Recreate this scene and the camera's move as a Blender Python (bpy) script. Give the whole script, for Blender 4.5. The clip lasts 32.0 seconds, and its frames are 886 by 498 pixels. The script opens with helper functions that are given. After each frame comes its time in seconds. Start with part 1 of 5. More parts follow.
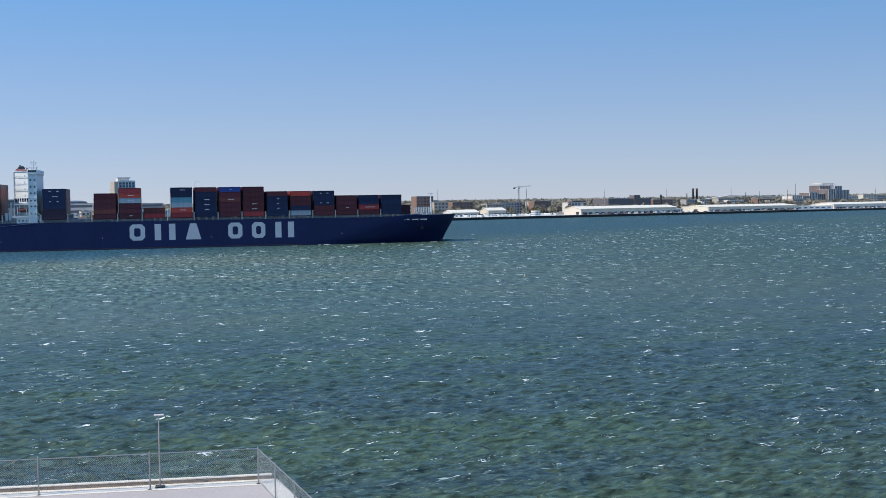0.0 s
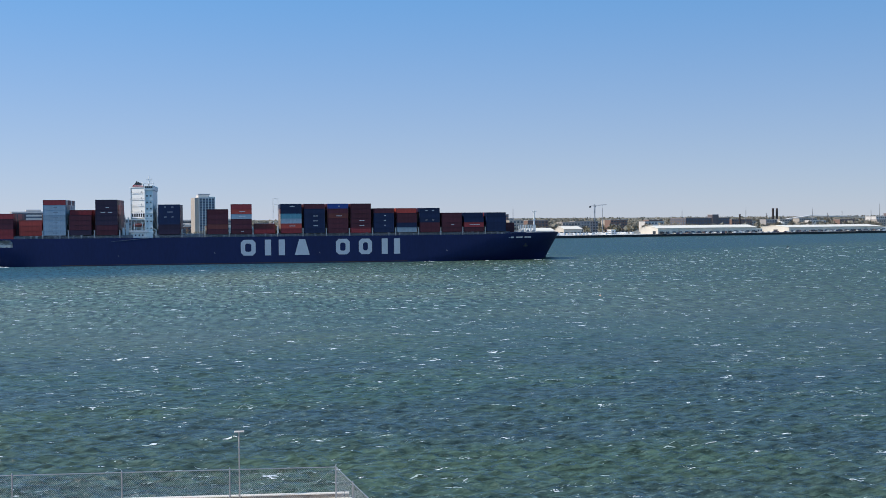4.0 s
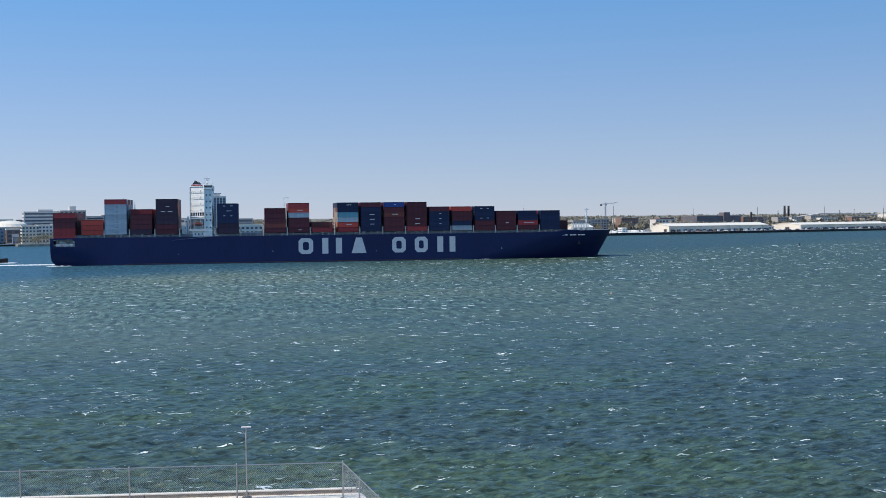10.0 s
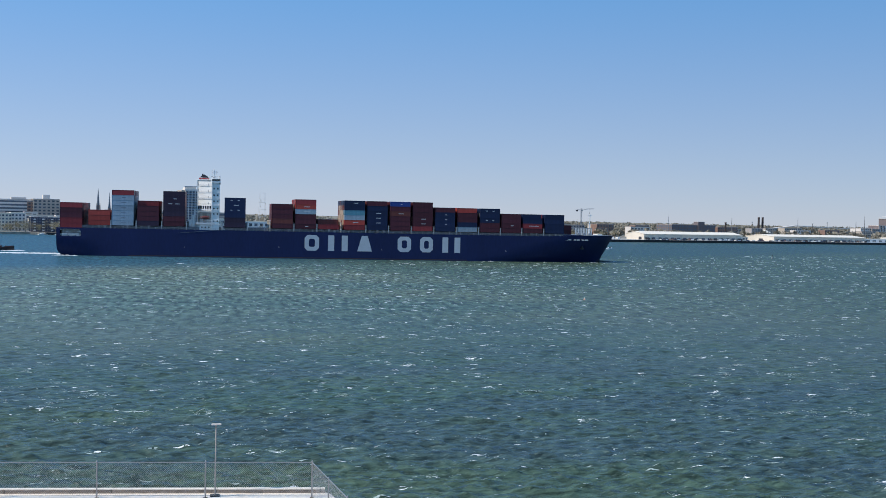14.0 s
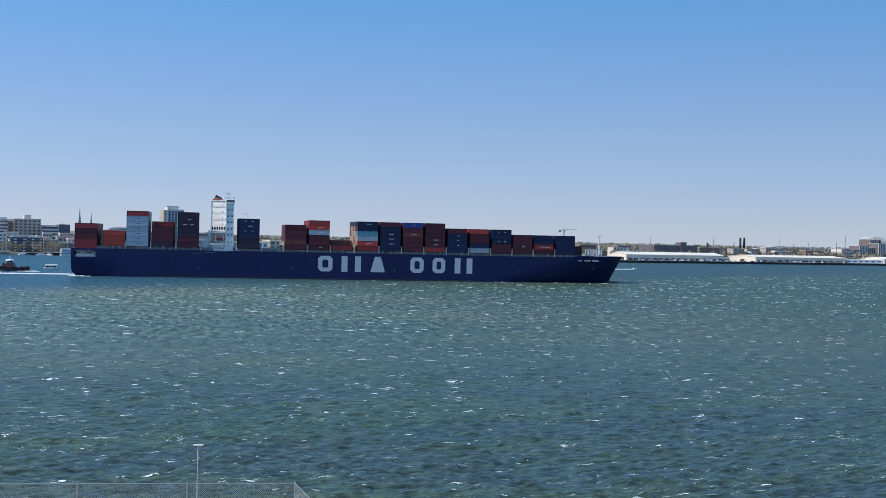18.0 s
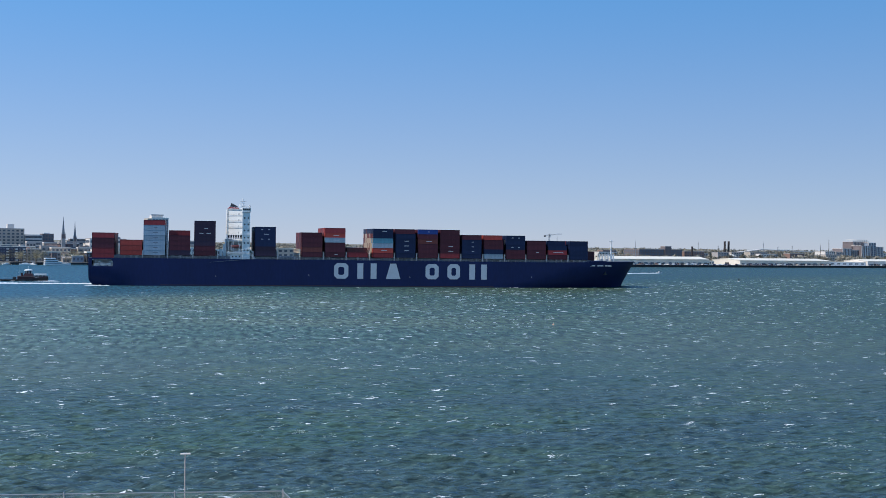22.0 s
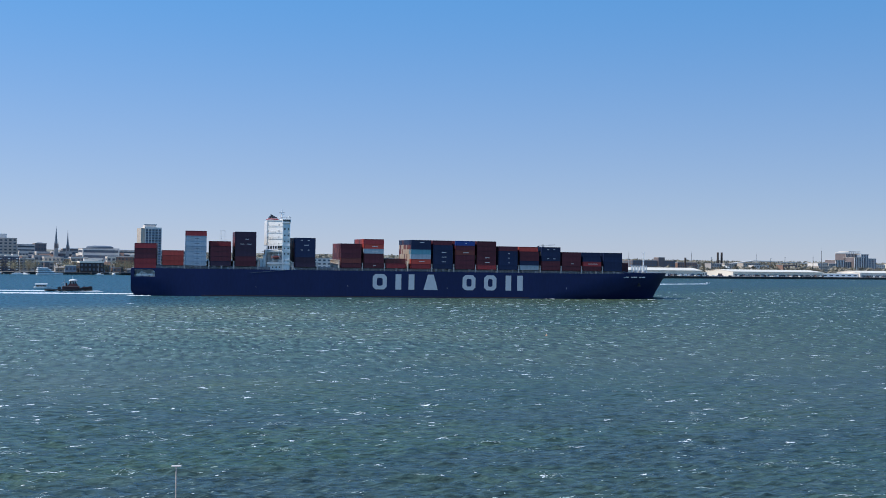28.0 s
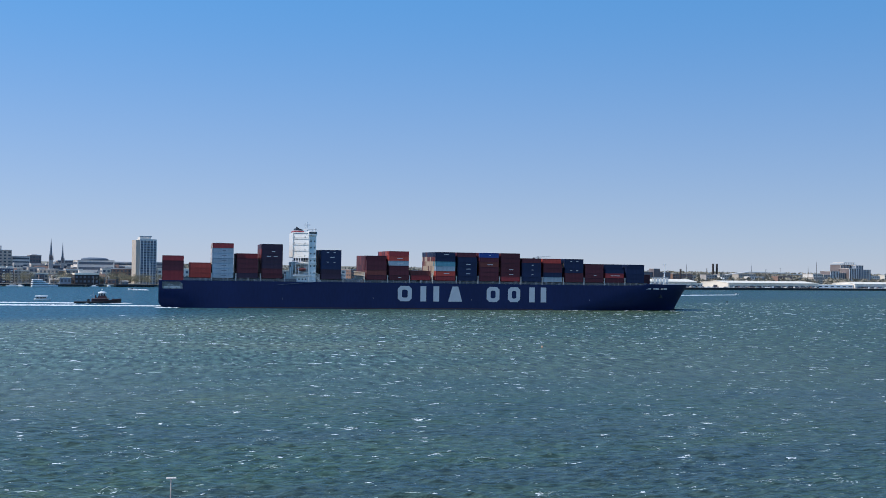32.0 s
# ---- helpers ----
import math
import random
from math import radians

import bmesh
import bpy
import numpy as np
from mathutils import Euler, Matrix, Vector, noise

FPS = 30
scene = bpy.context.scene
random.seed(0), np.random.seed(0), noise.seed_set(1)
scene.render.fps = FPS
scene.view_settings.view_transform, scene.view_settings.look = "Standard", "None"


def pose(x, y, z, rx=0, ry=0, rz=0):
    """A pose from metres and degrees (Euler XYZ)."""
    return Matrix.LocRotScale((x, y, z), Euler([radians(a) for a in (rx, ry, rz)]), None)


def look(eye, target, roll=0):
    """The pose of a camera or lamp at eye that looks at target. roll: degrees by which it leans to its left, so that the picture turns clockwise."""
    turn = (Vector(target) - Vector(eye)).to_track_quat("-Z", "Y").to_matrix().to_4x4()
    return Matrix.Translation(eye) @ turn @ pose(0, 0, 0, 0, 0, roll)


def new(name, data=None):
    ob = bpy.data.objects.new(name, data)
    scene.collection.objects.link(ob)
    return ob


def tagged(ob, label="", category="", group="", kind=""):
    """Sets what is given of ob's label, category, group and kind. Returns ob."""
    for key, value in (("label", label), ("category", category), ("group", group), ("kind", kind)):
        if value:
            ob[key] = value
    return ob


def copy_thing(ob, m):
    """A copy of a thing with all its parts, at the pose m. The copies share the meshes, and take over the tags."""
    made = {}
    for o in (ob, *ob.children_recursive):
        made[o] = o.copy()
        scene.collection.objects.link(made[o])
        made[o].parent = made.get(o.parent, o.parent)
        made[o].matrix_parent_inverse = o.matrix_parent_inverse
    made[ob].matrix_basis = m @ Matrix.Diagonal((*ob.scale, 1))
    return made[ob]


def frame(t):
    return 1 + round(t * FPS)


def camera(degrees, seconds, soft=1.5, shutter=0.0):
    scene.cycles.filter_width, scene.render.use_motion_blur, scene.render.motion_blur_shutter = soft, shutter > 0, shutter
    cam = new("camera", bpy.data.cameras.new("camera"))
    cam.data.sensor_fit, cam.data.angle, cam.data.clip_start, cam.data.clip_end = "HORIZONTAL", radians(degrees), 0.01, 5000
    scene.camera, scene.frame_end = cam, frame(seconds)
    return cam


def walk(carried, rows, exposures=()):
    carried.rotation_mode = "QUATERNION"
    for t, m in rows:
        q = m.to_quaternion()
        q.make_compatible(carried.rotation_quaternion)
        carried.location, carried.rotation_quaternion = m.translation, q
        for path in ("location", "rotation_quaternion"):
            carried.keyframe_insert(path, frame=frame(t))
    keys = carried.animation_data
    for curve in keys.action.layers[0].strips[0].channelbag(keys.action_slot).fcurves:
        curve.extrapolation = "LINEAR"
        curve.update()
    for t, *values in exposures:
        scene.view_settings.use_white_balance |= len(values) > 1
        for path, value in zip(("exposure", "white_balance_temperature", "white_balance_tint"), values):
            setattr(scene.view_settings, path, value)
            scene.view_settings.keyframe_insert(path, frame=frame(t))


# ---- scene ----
EYE_Z = 27.04
cam = camera(42.81, 32.0, 0.8)
# seconds, the three turns and the slight sway aside and up of a camera held in the hand on one spot
TURNS = [
    (0, 87.41, 0.806, -14.143, 0.048, -0.048), (0.5, 87.465, 0.745, -14.053, 0.016, -0.023), (1, 87.467, 0.659, -13.847, 0.025, -0.034),
    (1.5, 87.97, 0.486, -13.851, -0.008, -0.017), (2, 87.752, 0.477, -13.415, -0.030, -0.001), (2.5, 87.898, 0.469, -11.549, -0.056, 0.031),
    (3, 88.066, 0.382, -10.823, -0.080, 0.023), (3.5, 88.201, 0.394, -10.607, -0.080, 0.048), (5.5, 88.658, 0.441, -9.615, -0.036, 0.016),
    (6, 88.628, 0.536, -9.656, -0.022, -0.024), (6.5, 88.806, 0.543, -9.697, -0.020, -0.030), (7, 88.701, 0.444, -9.697, -0.032, 0.015),
    (7.5, 88.437, 0.436, -9.741, -0.008, -0.004), (8, 88.658, 0.444, -9.656, -0.009, -0.011), (8.5, 88.516, 0.31, -9.408, -0.035, 0.008),
    (9, 87.883, 0.298, -9.329, -0.035, 0.008), (9.5, 87.946, 0.602, -9.191, 0.007, -0.016), (10, 88.29, 0.586, -9.794, 0.057, -0.054),
    (10.5, 88.414, 0.177, -10.113, 0.024, -0.008), (11, 87.871, -0.189, -10.209, 0.055, -0.047), (11.5, 87.769, -0.699, -10.309, 0.061, -0.058),
    (12, 87.861, -0.975, -10.492, 0.019, 0.004), (12.5, 87.823, -0.963, -10.609, 0.030, -0.025), (13, 87.948, -0.899, -10.812, 0.045, -0.053),
    (13.5, 88, -0.974, -10.929, 0.017, -0.030), (14, 88.339, -1.255, -11, 0.013, 0.014), (14.5, 88.447, -1.184, -11.181, 0.016, -0.004),
    (16.5, 89.074, -1.196, -11.621, 0.005, 0.001), (17, 89.081, -1.262, -11.658, 0.001, -0.001), (17.5, 89.186, -1.261, -11.809, 0.011, 0.012),
    (18, 89.389, -1.295, -11.864, -0.002, -0.005), (18.5, 89.682, -1.293, -11.913, -0.037, 0.017), (19, 89.851, -1.259, -12.025, -0.050, 0.041),
    (19.5, 89.891, -1.242, -12.243, 0.001, 0.040), (20, 88.585, -1.247, -12.427, -0.009, 0.041), (20.5, 89.249, -1.025, -12.529, 0.023, 0.002),
    (21, 89.092, -0.954, -12.489, 0.008, 0.013), (21.5, 89.421, -0.88, -12.585, -0.020, 0.014), (22, 89.704, -0.812, -12.607, -0.027, -0.009),
    (22.5, 89.837, -0.811, -12.679, 0.051, 0.008), (23, 89.755, -0.819, -12.768, 0.076, 0.008), (23.5, 89.836, -0.833, -12.879, 0.058, 0.011),
    (24, 89.823, -0.887, -12.918, 0.031, 0.022), (24.5, 89.999, -0.885, -12.919, 0.079, 0.040), (25, 90.021, -0.955, -12.873, -0.001, 0.045),
    (25.5, 90.191, -0.947, -12.862, 0.002, 0.045), (27.5, 90.065, -0.959, -12.867, 0.026, 0.046), (28, 90.241, -0.956, -12.938, 0.003, 0.040),
    (28.5, 90.229, -0.955, -13.022, 0.004, -0.004), (29, 90.564, -0.903, -13.016, 0.005, 0.016), (29.5, 90.463, -0.951, -13.069, 0.021, 0.004),
    (30, 90.551, -0.954, -13.069, 0.044, 0.004), (30.5, 90.903, -0.954, -13.11, 0.034, -0.006), (31, 90.814, -0.954, -13.097, 0.043, -0.003),
    (31.5, 90.822, -0.927, -13.136, 0.024, 0.015), (32, 90.83, -0.902, -13.169, 0.006, 0.030)]
walk(cam, [(t, pose(dx, 0, EYE_Z + dz, a, b, c)) for t, a, b, c, dx, dz in TURNS], [(0.0, 0.06, 6900, 10), (9.0, 0.05, 6880, 10), (13.0, 0.05, 6940, 10), (19.0, 0.03, 6700, 10), (32.0, 0.0, 6540, 10)])

# ---------------------------------------------------------------- sky and sun
SUN_EL, SUN_AZ = 47.0, -9.0   # degrees; azimuth: turned from -x towards +y
world = bpy.data.worlds.new("sky")
scene.world = world
world.use_nodes = True
wn = world.node_tree.nodes
sky = wn.new("ShaderNodeTexSky")
sky.sky_type, sky.sun_disc = "NISHITA", False
sun_dir = Vector((-math.cos(radians(SUN_EL)) * math.cos(radians(SUN_AZ)),
                  math.cos(radians(SUN_EL)) * math.sin(radians(SUN_AZ)), math.sin(radians(SUN_EL))))
sky.sun_elevation = radians(SUN_EL)
sky.sun_rotation = math.atan2(sun_dir.x, sun_dir.y)
sky.air_density, sky.dust_density, sky.ozone_density, sky.altitude = 0.8, 0.0, 4.0, 0
# an even veil over the clear sky: pale low down, bluer above
wl = world.node_tree.links
up = wn.new("ShaderNodeTexCoord")
rise = wn.new("ShaderNodeSeparateXYZ")
wl.new(up.outputs["Generated"], rise.inputs[0])
level = wn.new("ShaderNodeMapRange")
level.interpolation_type = "SMOOTHSTEP"
level.inputs["From Min"].default_value, level.inputs["From Max"].default_value = -0.06, 0.26
wl.new(rise.outputs["Z"], level.inputs[0])
veil, haze = wn.new("ShaderNodeMix"), wn.new("ShaderNodeMix")
veil.data_type = haze.data_type = "RGBA"
veil.inputs[6].default_value, veil.inputs[7].default_value = (4.45, 5.42, 7.85, 1), (1.05, 4.08, 9.3, 1)
wl.new(level.outputs[0], veil.inputs["Factor"])
haze.inputs["Factor"].default_value = 0.7
wl.new(sky.outputs[0], haze.inputs[6])
wl.new(veil.outputs[2], haze.inputs[7])
sunward = wn.new("ShaderNodeMapRange")   # the clear sky pales towards the sun's side
for key, val in (("From Min", -0.3), ("From Max", 0.6), ("To Min", 1.08), ("To Max", 0.90)):
    sunward.inputs[key].default_value = val
wl.new(rise.outputs["X"], sunward.inputs[0])
paled = wn.new("ShaderNodeVectorMath")
paled.operation = "SCALE"
wl.new(haze.outputs[2], paled.inputs[0])
wl.new(sunward.outputs[0], paled.inputs["Scale"])
wl.new(paled.outputs[0], wn["Background"].inputs[0])
wn["Background"].inputs[1].default_value = 0.095
sun = new("sun", bpy.data.lights.new("sun", "SUN"))
sun.data.energy, sun.data.angle, sun.data.color = 3.6, radians(0.53), (1.0, 0.94, 0.86)
sun.matrix_world = look(sun_dir * 500, (0, 0, 0))


# ---------------------------------------------------------------- materials
def mat(name, col, rough=0.6, metal=0.0, var=0.18, scale=0.4, fine=6.0, bump=0.15, dist=0.02, stretch=(1, 1, 1), each=0.0, spec=0.5):
    """A surface with broad stains and fine grain; each: how far single objects differ."""
    m = bpy.data.materials.new(name)
    m.use_nodes = True
    t = m.node_tree
    n, l = t.nodes, t.links
    b = n["Principled BSDF"]
    b.inputs["Roughness"].default_value, b.inputs["Metallic"].default_value = rough, metal
    b.inputs["Specular IOR Level"].default_value = spec
    co = n.new("ShaderNodeTexCoord")
    mp = n.new("ShaderNodeMapping")
    mp.inputs["Scale"].default_value = stretch
    l.new(co.outputs["Object"], mp.inputs[0])
    big, small = n.new("ShaderNodeTexNoise"), n.new("ShaderNodeTexNoise")
    big.inputs["Scale"].default_value, big.inputs["Detail"].default_value = scale, 4
    small.inputs["Scale"].default_value, small.inputs["Detail"].default_value = fine, 3
    for k in (big, small):
        l.new(mp.outputs[0], k.inputs["Vector"])
    add = n.new("ShaderNodeMath")
    add.operation = "ADD"
    l.new(big.outputs[0], add.inputs[0])
    l.new(small.outputs[0], add.inputs[1])
    rng = n.new("ShaderNodeMapRange")
    rng.inputs["From Min"].default_value, rng.inputs["From Max"].default_value = 0.6, 1.4
    rng.inputs["To Min"].default_value, rng.inputs["To Max"].default_value = 1 - var, 1 + var
    l.new(add.outputs[0], rng.inputs[0])
    val = rng.outputs[0]
    if each:
        info = n.new("ShaderNodeObjectInfo")
        er = n.new("ShaderNodeMapRange")
        er.inputs["To Min"].default_value, er.inputs["To Max"].default_value = 1 - each, 1 + each
        l.new(info.outputs["Random"], er.inputs[0])
        mu = n.new("ShaderNodeMath")
        mu.operation = "MULTIPLY"
        l.new(val, mu.inputs[0])
        l.new(er.outputs[0], mu.inputs[1])
        val = mu.outputs[0]
    sc = n.new("ShaderNodeVectorMath")
    sc.operation = "SCALE"
    sc.inputs[0].default_value = col
    l.new(val, sc.inputs["Scale"])
    l.new(sc.outputs[0], b.inputs["Base Color"])
    if bump:
        bp = n.new("ShaderNodeBump")
        bp.inputs["Strength"].default_value, bp.inputs["Distance"].default_value = bump, dist
        l.new(small.outputs[0], bp.inputs["Height"])
        l.new(bp.outputs[0], b.inputs["Normal"])
    return m


M = {}
M["hull"] = mat("hull_paint", (0.0075, 0.017, 0.072), 0.6, var=0.22, scale=0.06, fine=0.9, bump=0.25, dist=0.05, stretch=(1, 1, 0.25), spec=0.25)
M["boot"] = mat("boot_top", (0.05, 0.024, 0.024), 0.6, var=0.4, scale=0.2, fine=2)
M["letter"] = mat("letter_paint", (0.47, 0.51, 0.55), 0.5, var=0.10, scale=0.3, fine=2)
M["deck_steel"] = mat("deck_steel", (0.16, 0.17, 0.19), 0.6, var=0.3, scale=0.3, fine=3)
M["grey_steel"] = mat("grey_steel", (0.34, 0.36, 0.38), 0.55, var=0.25, scale=0.4, fine=3)
M["mid_steel"] = mat("weathered_steel", (0.20, 0.21, 0.23), 0.6, var=0.35, scale=0.5, fine=3, each=0.5)
M["white"] = mat("white_paint", (0.78, 0.78, 0.76), 0.45, var=0.07, scale=0.25, fine=3)
M["dark"] = mat("dark_steel", (0.03, 0.03, 0.035), 0.5, var=0.3)
M["glass"] = mat("dark_glass", (0.02, 0.03, 0.04), 0.08, var=0.2, bump=0)
# base colour lifted, painting the sky mirrored in far panes
M["farglass"] = mat("far_window_glass", (0.11, 0.125, 0.15), 0.15, var=0.3, bump=0, each=0.4)
M["rescue"] = mat("orange_red_paint", (0.17, 0.04, 0.035), 0.45, var=0.2)
M["float_orange"] = mat("bleached_orange", (0.75, 0.38, 0.22), 0.5, var=0.15)
M["funnel"] = mat("funnel_red", (0.30, 0.03, 0.03), 0.5, var=0.2)
CON = {"r": (0.25, 0.035, 0.040), "m": (0.084, 0.020, 0.030), "o": (0.36, 0.054, 0.042), "n": (0.011, 0.021, 0.062),
       "g": (0.27, 0.345, 0.41), "t": (0.10, 0.28, 0.36), "b": (0.022, 0.058, 0.24), "k": (0.150, 0.041, 0.036),
       "p": (0.036, 0.022, 0.042), "w": (0.62, 0.58, 0.52), "y": (0.40, 0.31, 0.23)}
CNAME = {"r": "red-brown", "m": "dark maroon", "o": "orange", "n": "navy blue", "g": "pale grey-blue", "t": "teal blue",
         "b": "bright blue", "k": "brown", "p": "dark purple-brown", "w": "off-white", "y": "beige"}
for key, c in CON.items():
    M["c_" + key] = mat("container_" + CNAME[key].replace(" ", "_").replace("-", "_"), c, 0.5, var=0.22, scale=0.5, fine=4, bump=0.3, dist=0.03,
                        stretch=(3, 1, 0.5), each=0.18, spec=0.25)
M["mark"] = mat("marking_white", (0.5, 0.52, 0.55), 0.5, var=0.1)
M["concrete"] = mat("deck_concrete", (0.53, 0.462, 0.43), 0.75, var=0.12, scale=0.5, fine=9, bump=0.2, dist=0.01)
M["strip"] = mat("pale_concrete", (0.90, 0.81, 0.70), 0.75, var=0.14, scale=0.8, fine=10, bump=0.25, dist=0.01)
M["curb"] = mat("stained_concrete", (0.25, 0.21, 0.175), 0.8, var=0.5, scale=1.2, fine=9, bump=0.4, dist=0.02, stretch=(0.6, 1, 2))
M["galv"] = mat("galvanised_steel", (0.36, 0.365, 0.37), 0.42, metal=0.6, var=0.15, scale=2, fine=20, bump=0.05)
M["net"] = mat("zinc_wire", (0.50, 0.50, 0.49), 0.45, metal=0.15, var=0.12, scale=2, fine=20, bump=0)
M["quay"] = mat("quay_wall", (0.022, 0.022, 0.026), 0.8, var=0.4, scale=0.1, fine=1.5)
M["apron"] = mat("apron_concrete", (0.60, 0.58, 0.54), 0.8, var=0.2, scale=0.03, fine=0.5, spec=0.12)
M["land"] = mat("land", (0.27, 0.25, 0.21), 0.9, var=0.4, scale=0.01, fine=0.2)
M["roof_white"] = mat("white_roof", (0.90, 0.81, 0.67), 0.5, var=0.08, scale=0.06, fine=0.8, spec=0.12)
M["cream"] = mat("cream_wall", (0.74, 0.66, 0.55), 0.7, var=0.12, scale=0.08, fine=1, spec=0.12)
M["tan"] = mat("tan_concrete", (0.50, 0.43, 0.36), 0.75, var=0.14, scale=0.08, fine=1, spec=0.12)
M["grey"] = mat("grey_concrete", (0.44, 0.40, 0.375), 0.75, var=0.16, scale=0.08, fine=1, spec=0.12)
M["palegrey"] = mat("pale_grey_wall", (0.74, 0.68, 0.62), 0.7, var=0.12, scale=0.08, fine=1, spec=0.12)
M["lightsteel"] = mat("light_grey_steel", (0.60, 0.60, 0.595), 0.6, var=0.14, scale=0.3, fine=2)
M["brick"] = mat("brown_brick", (0.28, 0.18, 0.145), 0.8, var=0.2, scale=0.1, fine=2, spec=0.12)
M["darkbrick"] = mat("dark_brick", (0.19, 0.16, 0.16), 0.8, var=0.2, scale=0.1, fine=2, spec=0.12)
M["chimney"] = mat("sooty_brick", (0.045, 0.034, 0.034), 0.8, var=0.25, scale=0.2, fine=2)
M["slate"] = mat("slate_blue", (0.12, 0.15, 0.19), 0.6, var=0.2, scale=0.1, fine=1)
M["bluewall"] = mat("blue_grey_panel", (0.22, 0.27, 0.34), 0.45, var=0.15, scale=0.1, fine=1)
M["navywall"] = mat("dark_navy_wall", (0.075, 0.080, 0.120), 0.7, var=0.15, scale=0.1, fine=1, spec=0.15)
M["bark"] = mat("bark", (0.17, 0.14, 0.11), 0.9, var=0.3, scale=2, fine=8)
M["leaf"] = mat("spring_leaves", (0.30, 0.26, 0.16), 0.8, var=0.45, scale=0.15, fine=1.2, bump=0, each=0.2)
# twig colour paled to stand in for haze over the distance
M["leaf_b"] = mat("haze_paled_twigs", (0.25, 0.225, 0.175), 0.85, var=0.45, scale=0.02, fine=0.3, bump=0)
M["film"] = mat("thin_foam", (0.38, 0.47, 0.45), 0.8, var=0.25, scale=0.6, fine=4, bump=0.2, dist=0.02, spec=0.1)
M["foam"] = mat("foam", (0.80, 0.83, 0.84), 0.7, var=0.12, scale=0.6, fine=4, bump=0.4, dist=0.05)
M["black"] = mat("black_hull", (0.020, 0.018, 0.018), 0.5, var=0.3)
M["tugred"] = mat("tug_red", (0.055, 0.016, 0.018), 0.5, var=0.2)


SHEEN, SILT = 0.40, 0.95    # share of the mirrored sky; strength of the water's own colour


def water_material():
    m = bpy.data.materials.new("river_water")
    m.use_nodes = True
    t = m.node_tree
    n, l = t.nodes, t.links
    n.remove(n["Principled BSDF"])
    b = n.new("ShaderNodeBsdfDiffuse")
    gloss = n.new("ShaderNodeBsdfGlossy")
    gloss.inputs["Roughness"].default_value = 0.26
    gloss.inputs["Color"].default_value = (0.86, 0.93, 1.0, 1)
    both = n.new("ShaderNodeMixShader")
    sheen = n.new("ShaderNodeFresnel")
    sheen.inputs["IOR"].default_value = 1.33
    part_of = n.new("ShaderNodeMath")
    part_of.operation = "MULTIPLY"
    part_of.inputs[1].default_value = SHEEN
    l.new(sheen.outputs[0], part_of.inputs[0])
    l.new(part_of.outputs[0], both.inputs[0])
    l.new(b.outputs[0], both.inputs[1])
    l.new(gloss.outputs[0], both.inputs[2])
    l.new(both.outputs[0], n["Material Output"].inputs["Surface"])
    co = n.new("ShaderNodeTexCoord")

    def noise_at(scale, detail, stretch, turn=12.0):
        mp = n.new("ShaderNodeMapping")
        mp.inputs["Scale"].default_value = stretch
        mp.inputs["Rotation"].default_value = (0, 0, radians(turn))
        l.new(co.outputs["Object"], mp.inputs[0])
        k = n.new("ShaderNodeTexNoise")
        k.inputs["Scale"].default_value, k.inputs["Detail"].default_value = scale, detail
        l.new(mp.outputs[0], k.inputs["Vector"])
        return k.outputs[0]

    def ramp(value, lo, hi, a=0.0, c=1.0):
        r = n.new("ShaderNodeMapRange")
        r.interpolation_type = "SMOOTHSTEP"
        for key, x in (("From Min", lo), ("From Max", hi), ("To Min", a), ("To Max", c)):
            r.inputs[key].default_value = x
        l.new(value, r.inputs[0])
        return r.outputs[0]

    def mix(fac, a, c):
        k = n.new("ShaderNodeMix")
        k.data_type = "RGBA"
        l.new(fac, k.inputs["Factor"])
        for sock, x in ((k.inputs[6], a), (k.inputs[7], c)):
            if isinstance(x, tuple):
                sock.default_value = (*x, 1)
            else:
                l.new(x, sock)
        return k.outputs[2]

    # broad drifts of silt, in long bands across the channel, plus painted glitter
    sep = n.new("ShaderNodeSeparateXYZ")
    l.new(co.outputs["Object"], sep.inputs[0])
    drift = noise_at(0.011, 3, (0.5, 1.0, 1), -8)
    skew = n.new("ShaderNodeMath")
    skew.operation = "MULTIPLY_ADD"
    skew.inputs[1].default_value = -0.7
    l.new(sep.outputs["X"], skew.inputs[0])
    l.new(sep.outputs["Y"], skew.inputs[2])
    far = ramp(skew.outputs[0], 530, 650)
    # darker towards +x, standing in for weaker glitter away from the sun
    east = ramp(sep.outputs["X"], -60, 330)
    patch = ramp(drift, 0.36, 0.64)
    silt_and_glitter = mix(east, mix(patch, (0.086, 0.142, 0.110), (0.142, 0.182, 0.126)), mix(patch, (0.050, 0.102, 0.064), (0.066, 0.112, 0.058)))
    # bluish patches close by are painted for the sky's sheen
    silt_and_glitter = mix(ramp(sep.outputs["Y"], 130, 420), mix(ramp(noise_at(0.045, 4, (0.35, 1.0, 1), 6), 0.38, 0.62), mix(patch, (0.052, 0.098, 0.078), (0.068, 0.108, 0.074)), (0.052, 0.090, 0.092)), silt_and_glitter)
    # bluer colour further out, bluest on the left
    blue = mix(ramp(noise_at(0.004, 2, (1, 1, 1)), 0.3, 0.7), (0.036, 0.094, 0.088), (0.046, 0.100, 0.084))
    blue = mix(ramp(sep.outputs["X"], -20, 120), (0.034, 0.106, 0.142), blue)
    base = mix(far, silt_and_glitter, blue)
    # painted lit crests and shaded hollows: ripples close by, rows of chop further out
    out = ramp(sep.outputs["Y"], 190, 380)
    wave_shade = mix(out, noise_at(0.9, 5, (0.40, 1.5, 1), 5), noise_at(0.9, 3, (0.50, 0.15, 1), 3))
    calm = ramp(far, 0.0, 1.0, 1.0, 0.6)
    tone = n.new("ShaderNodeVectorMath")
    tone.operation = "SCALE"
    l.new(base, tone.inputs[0])
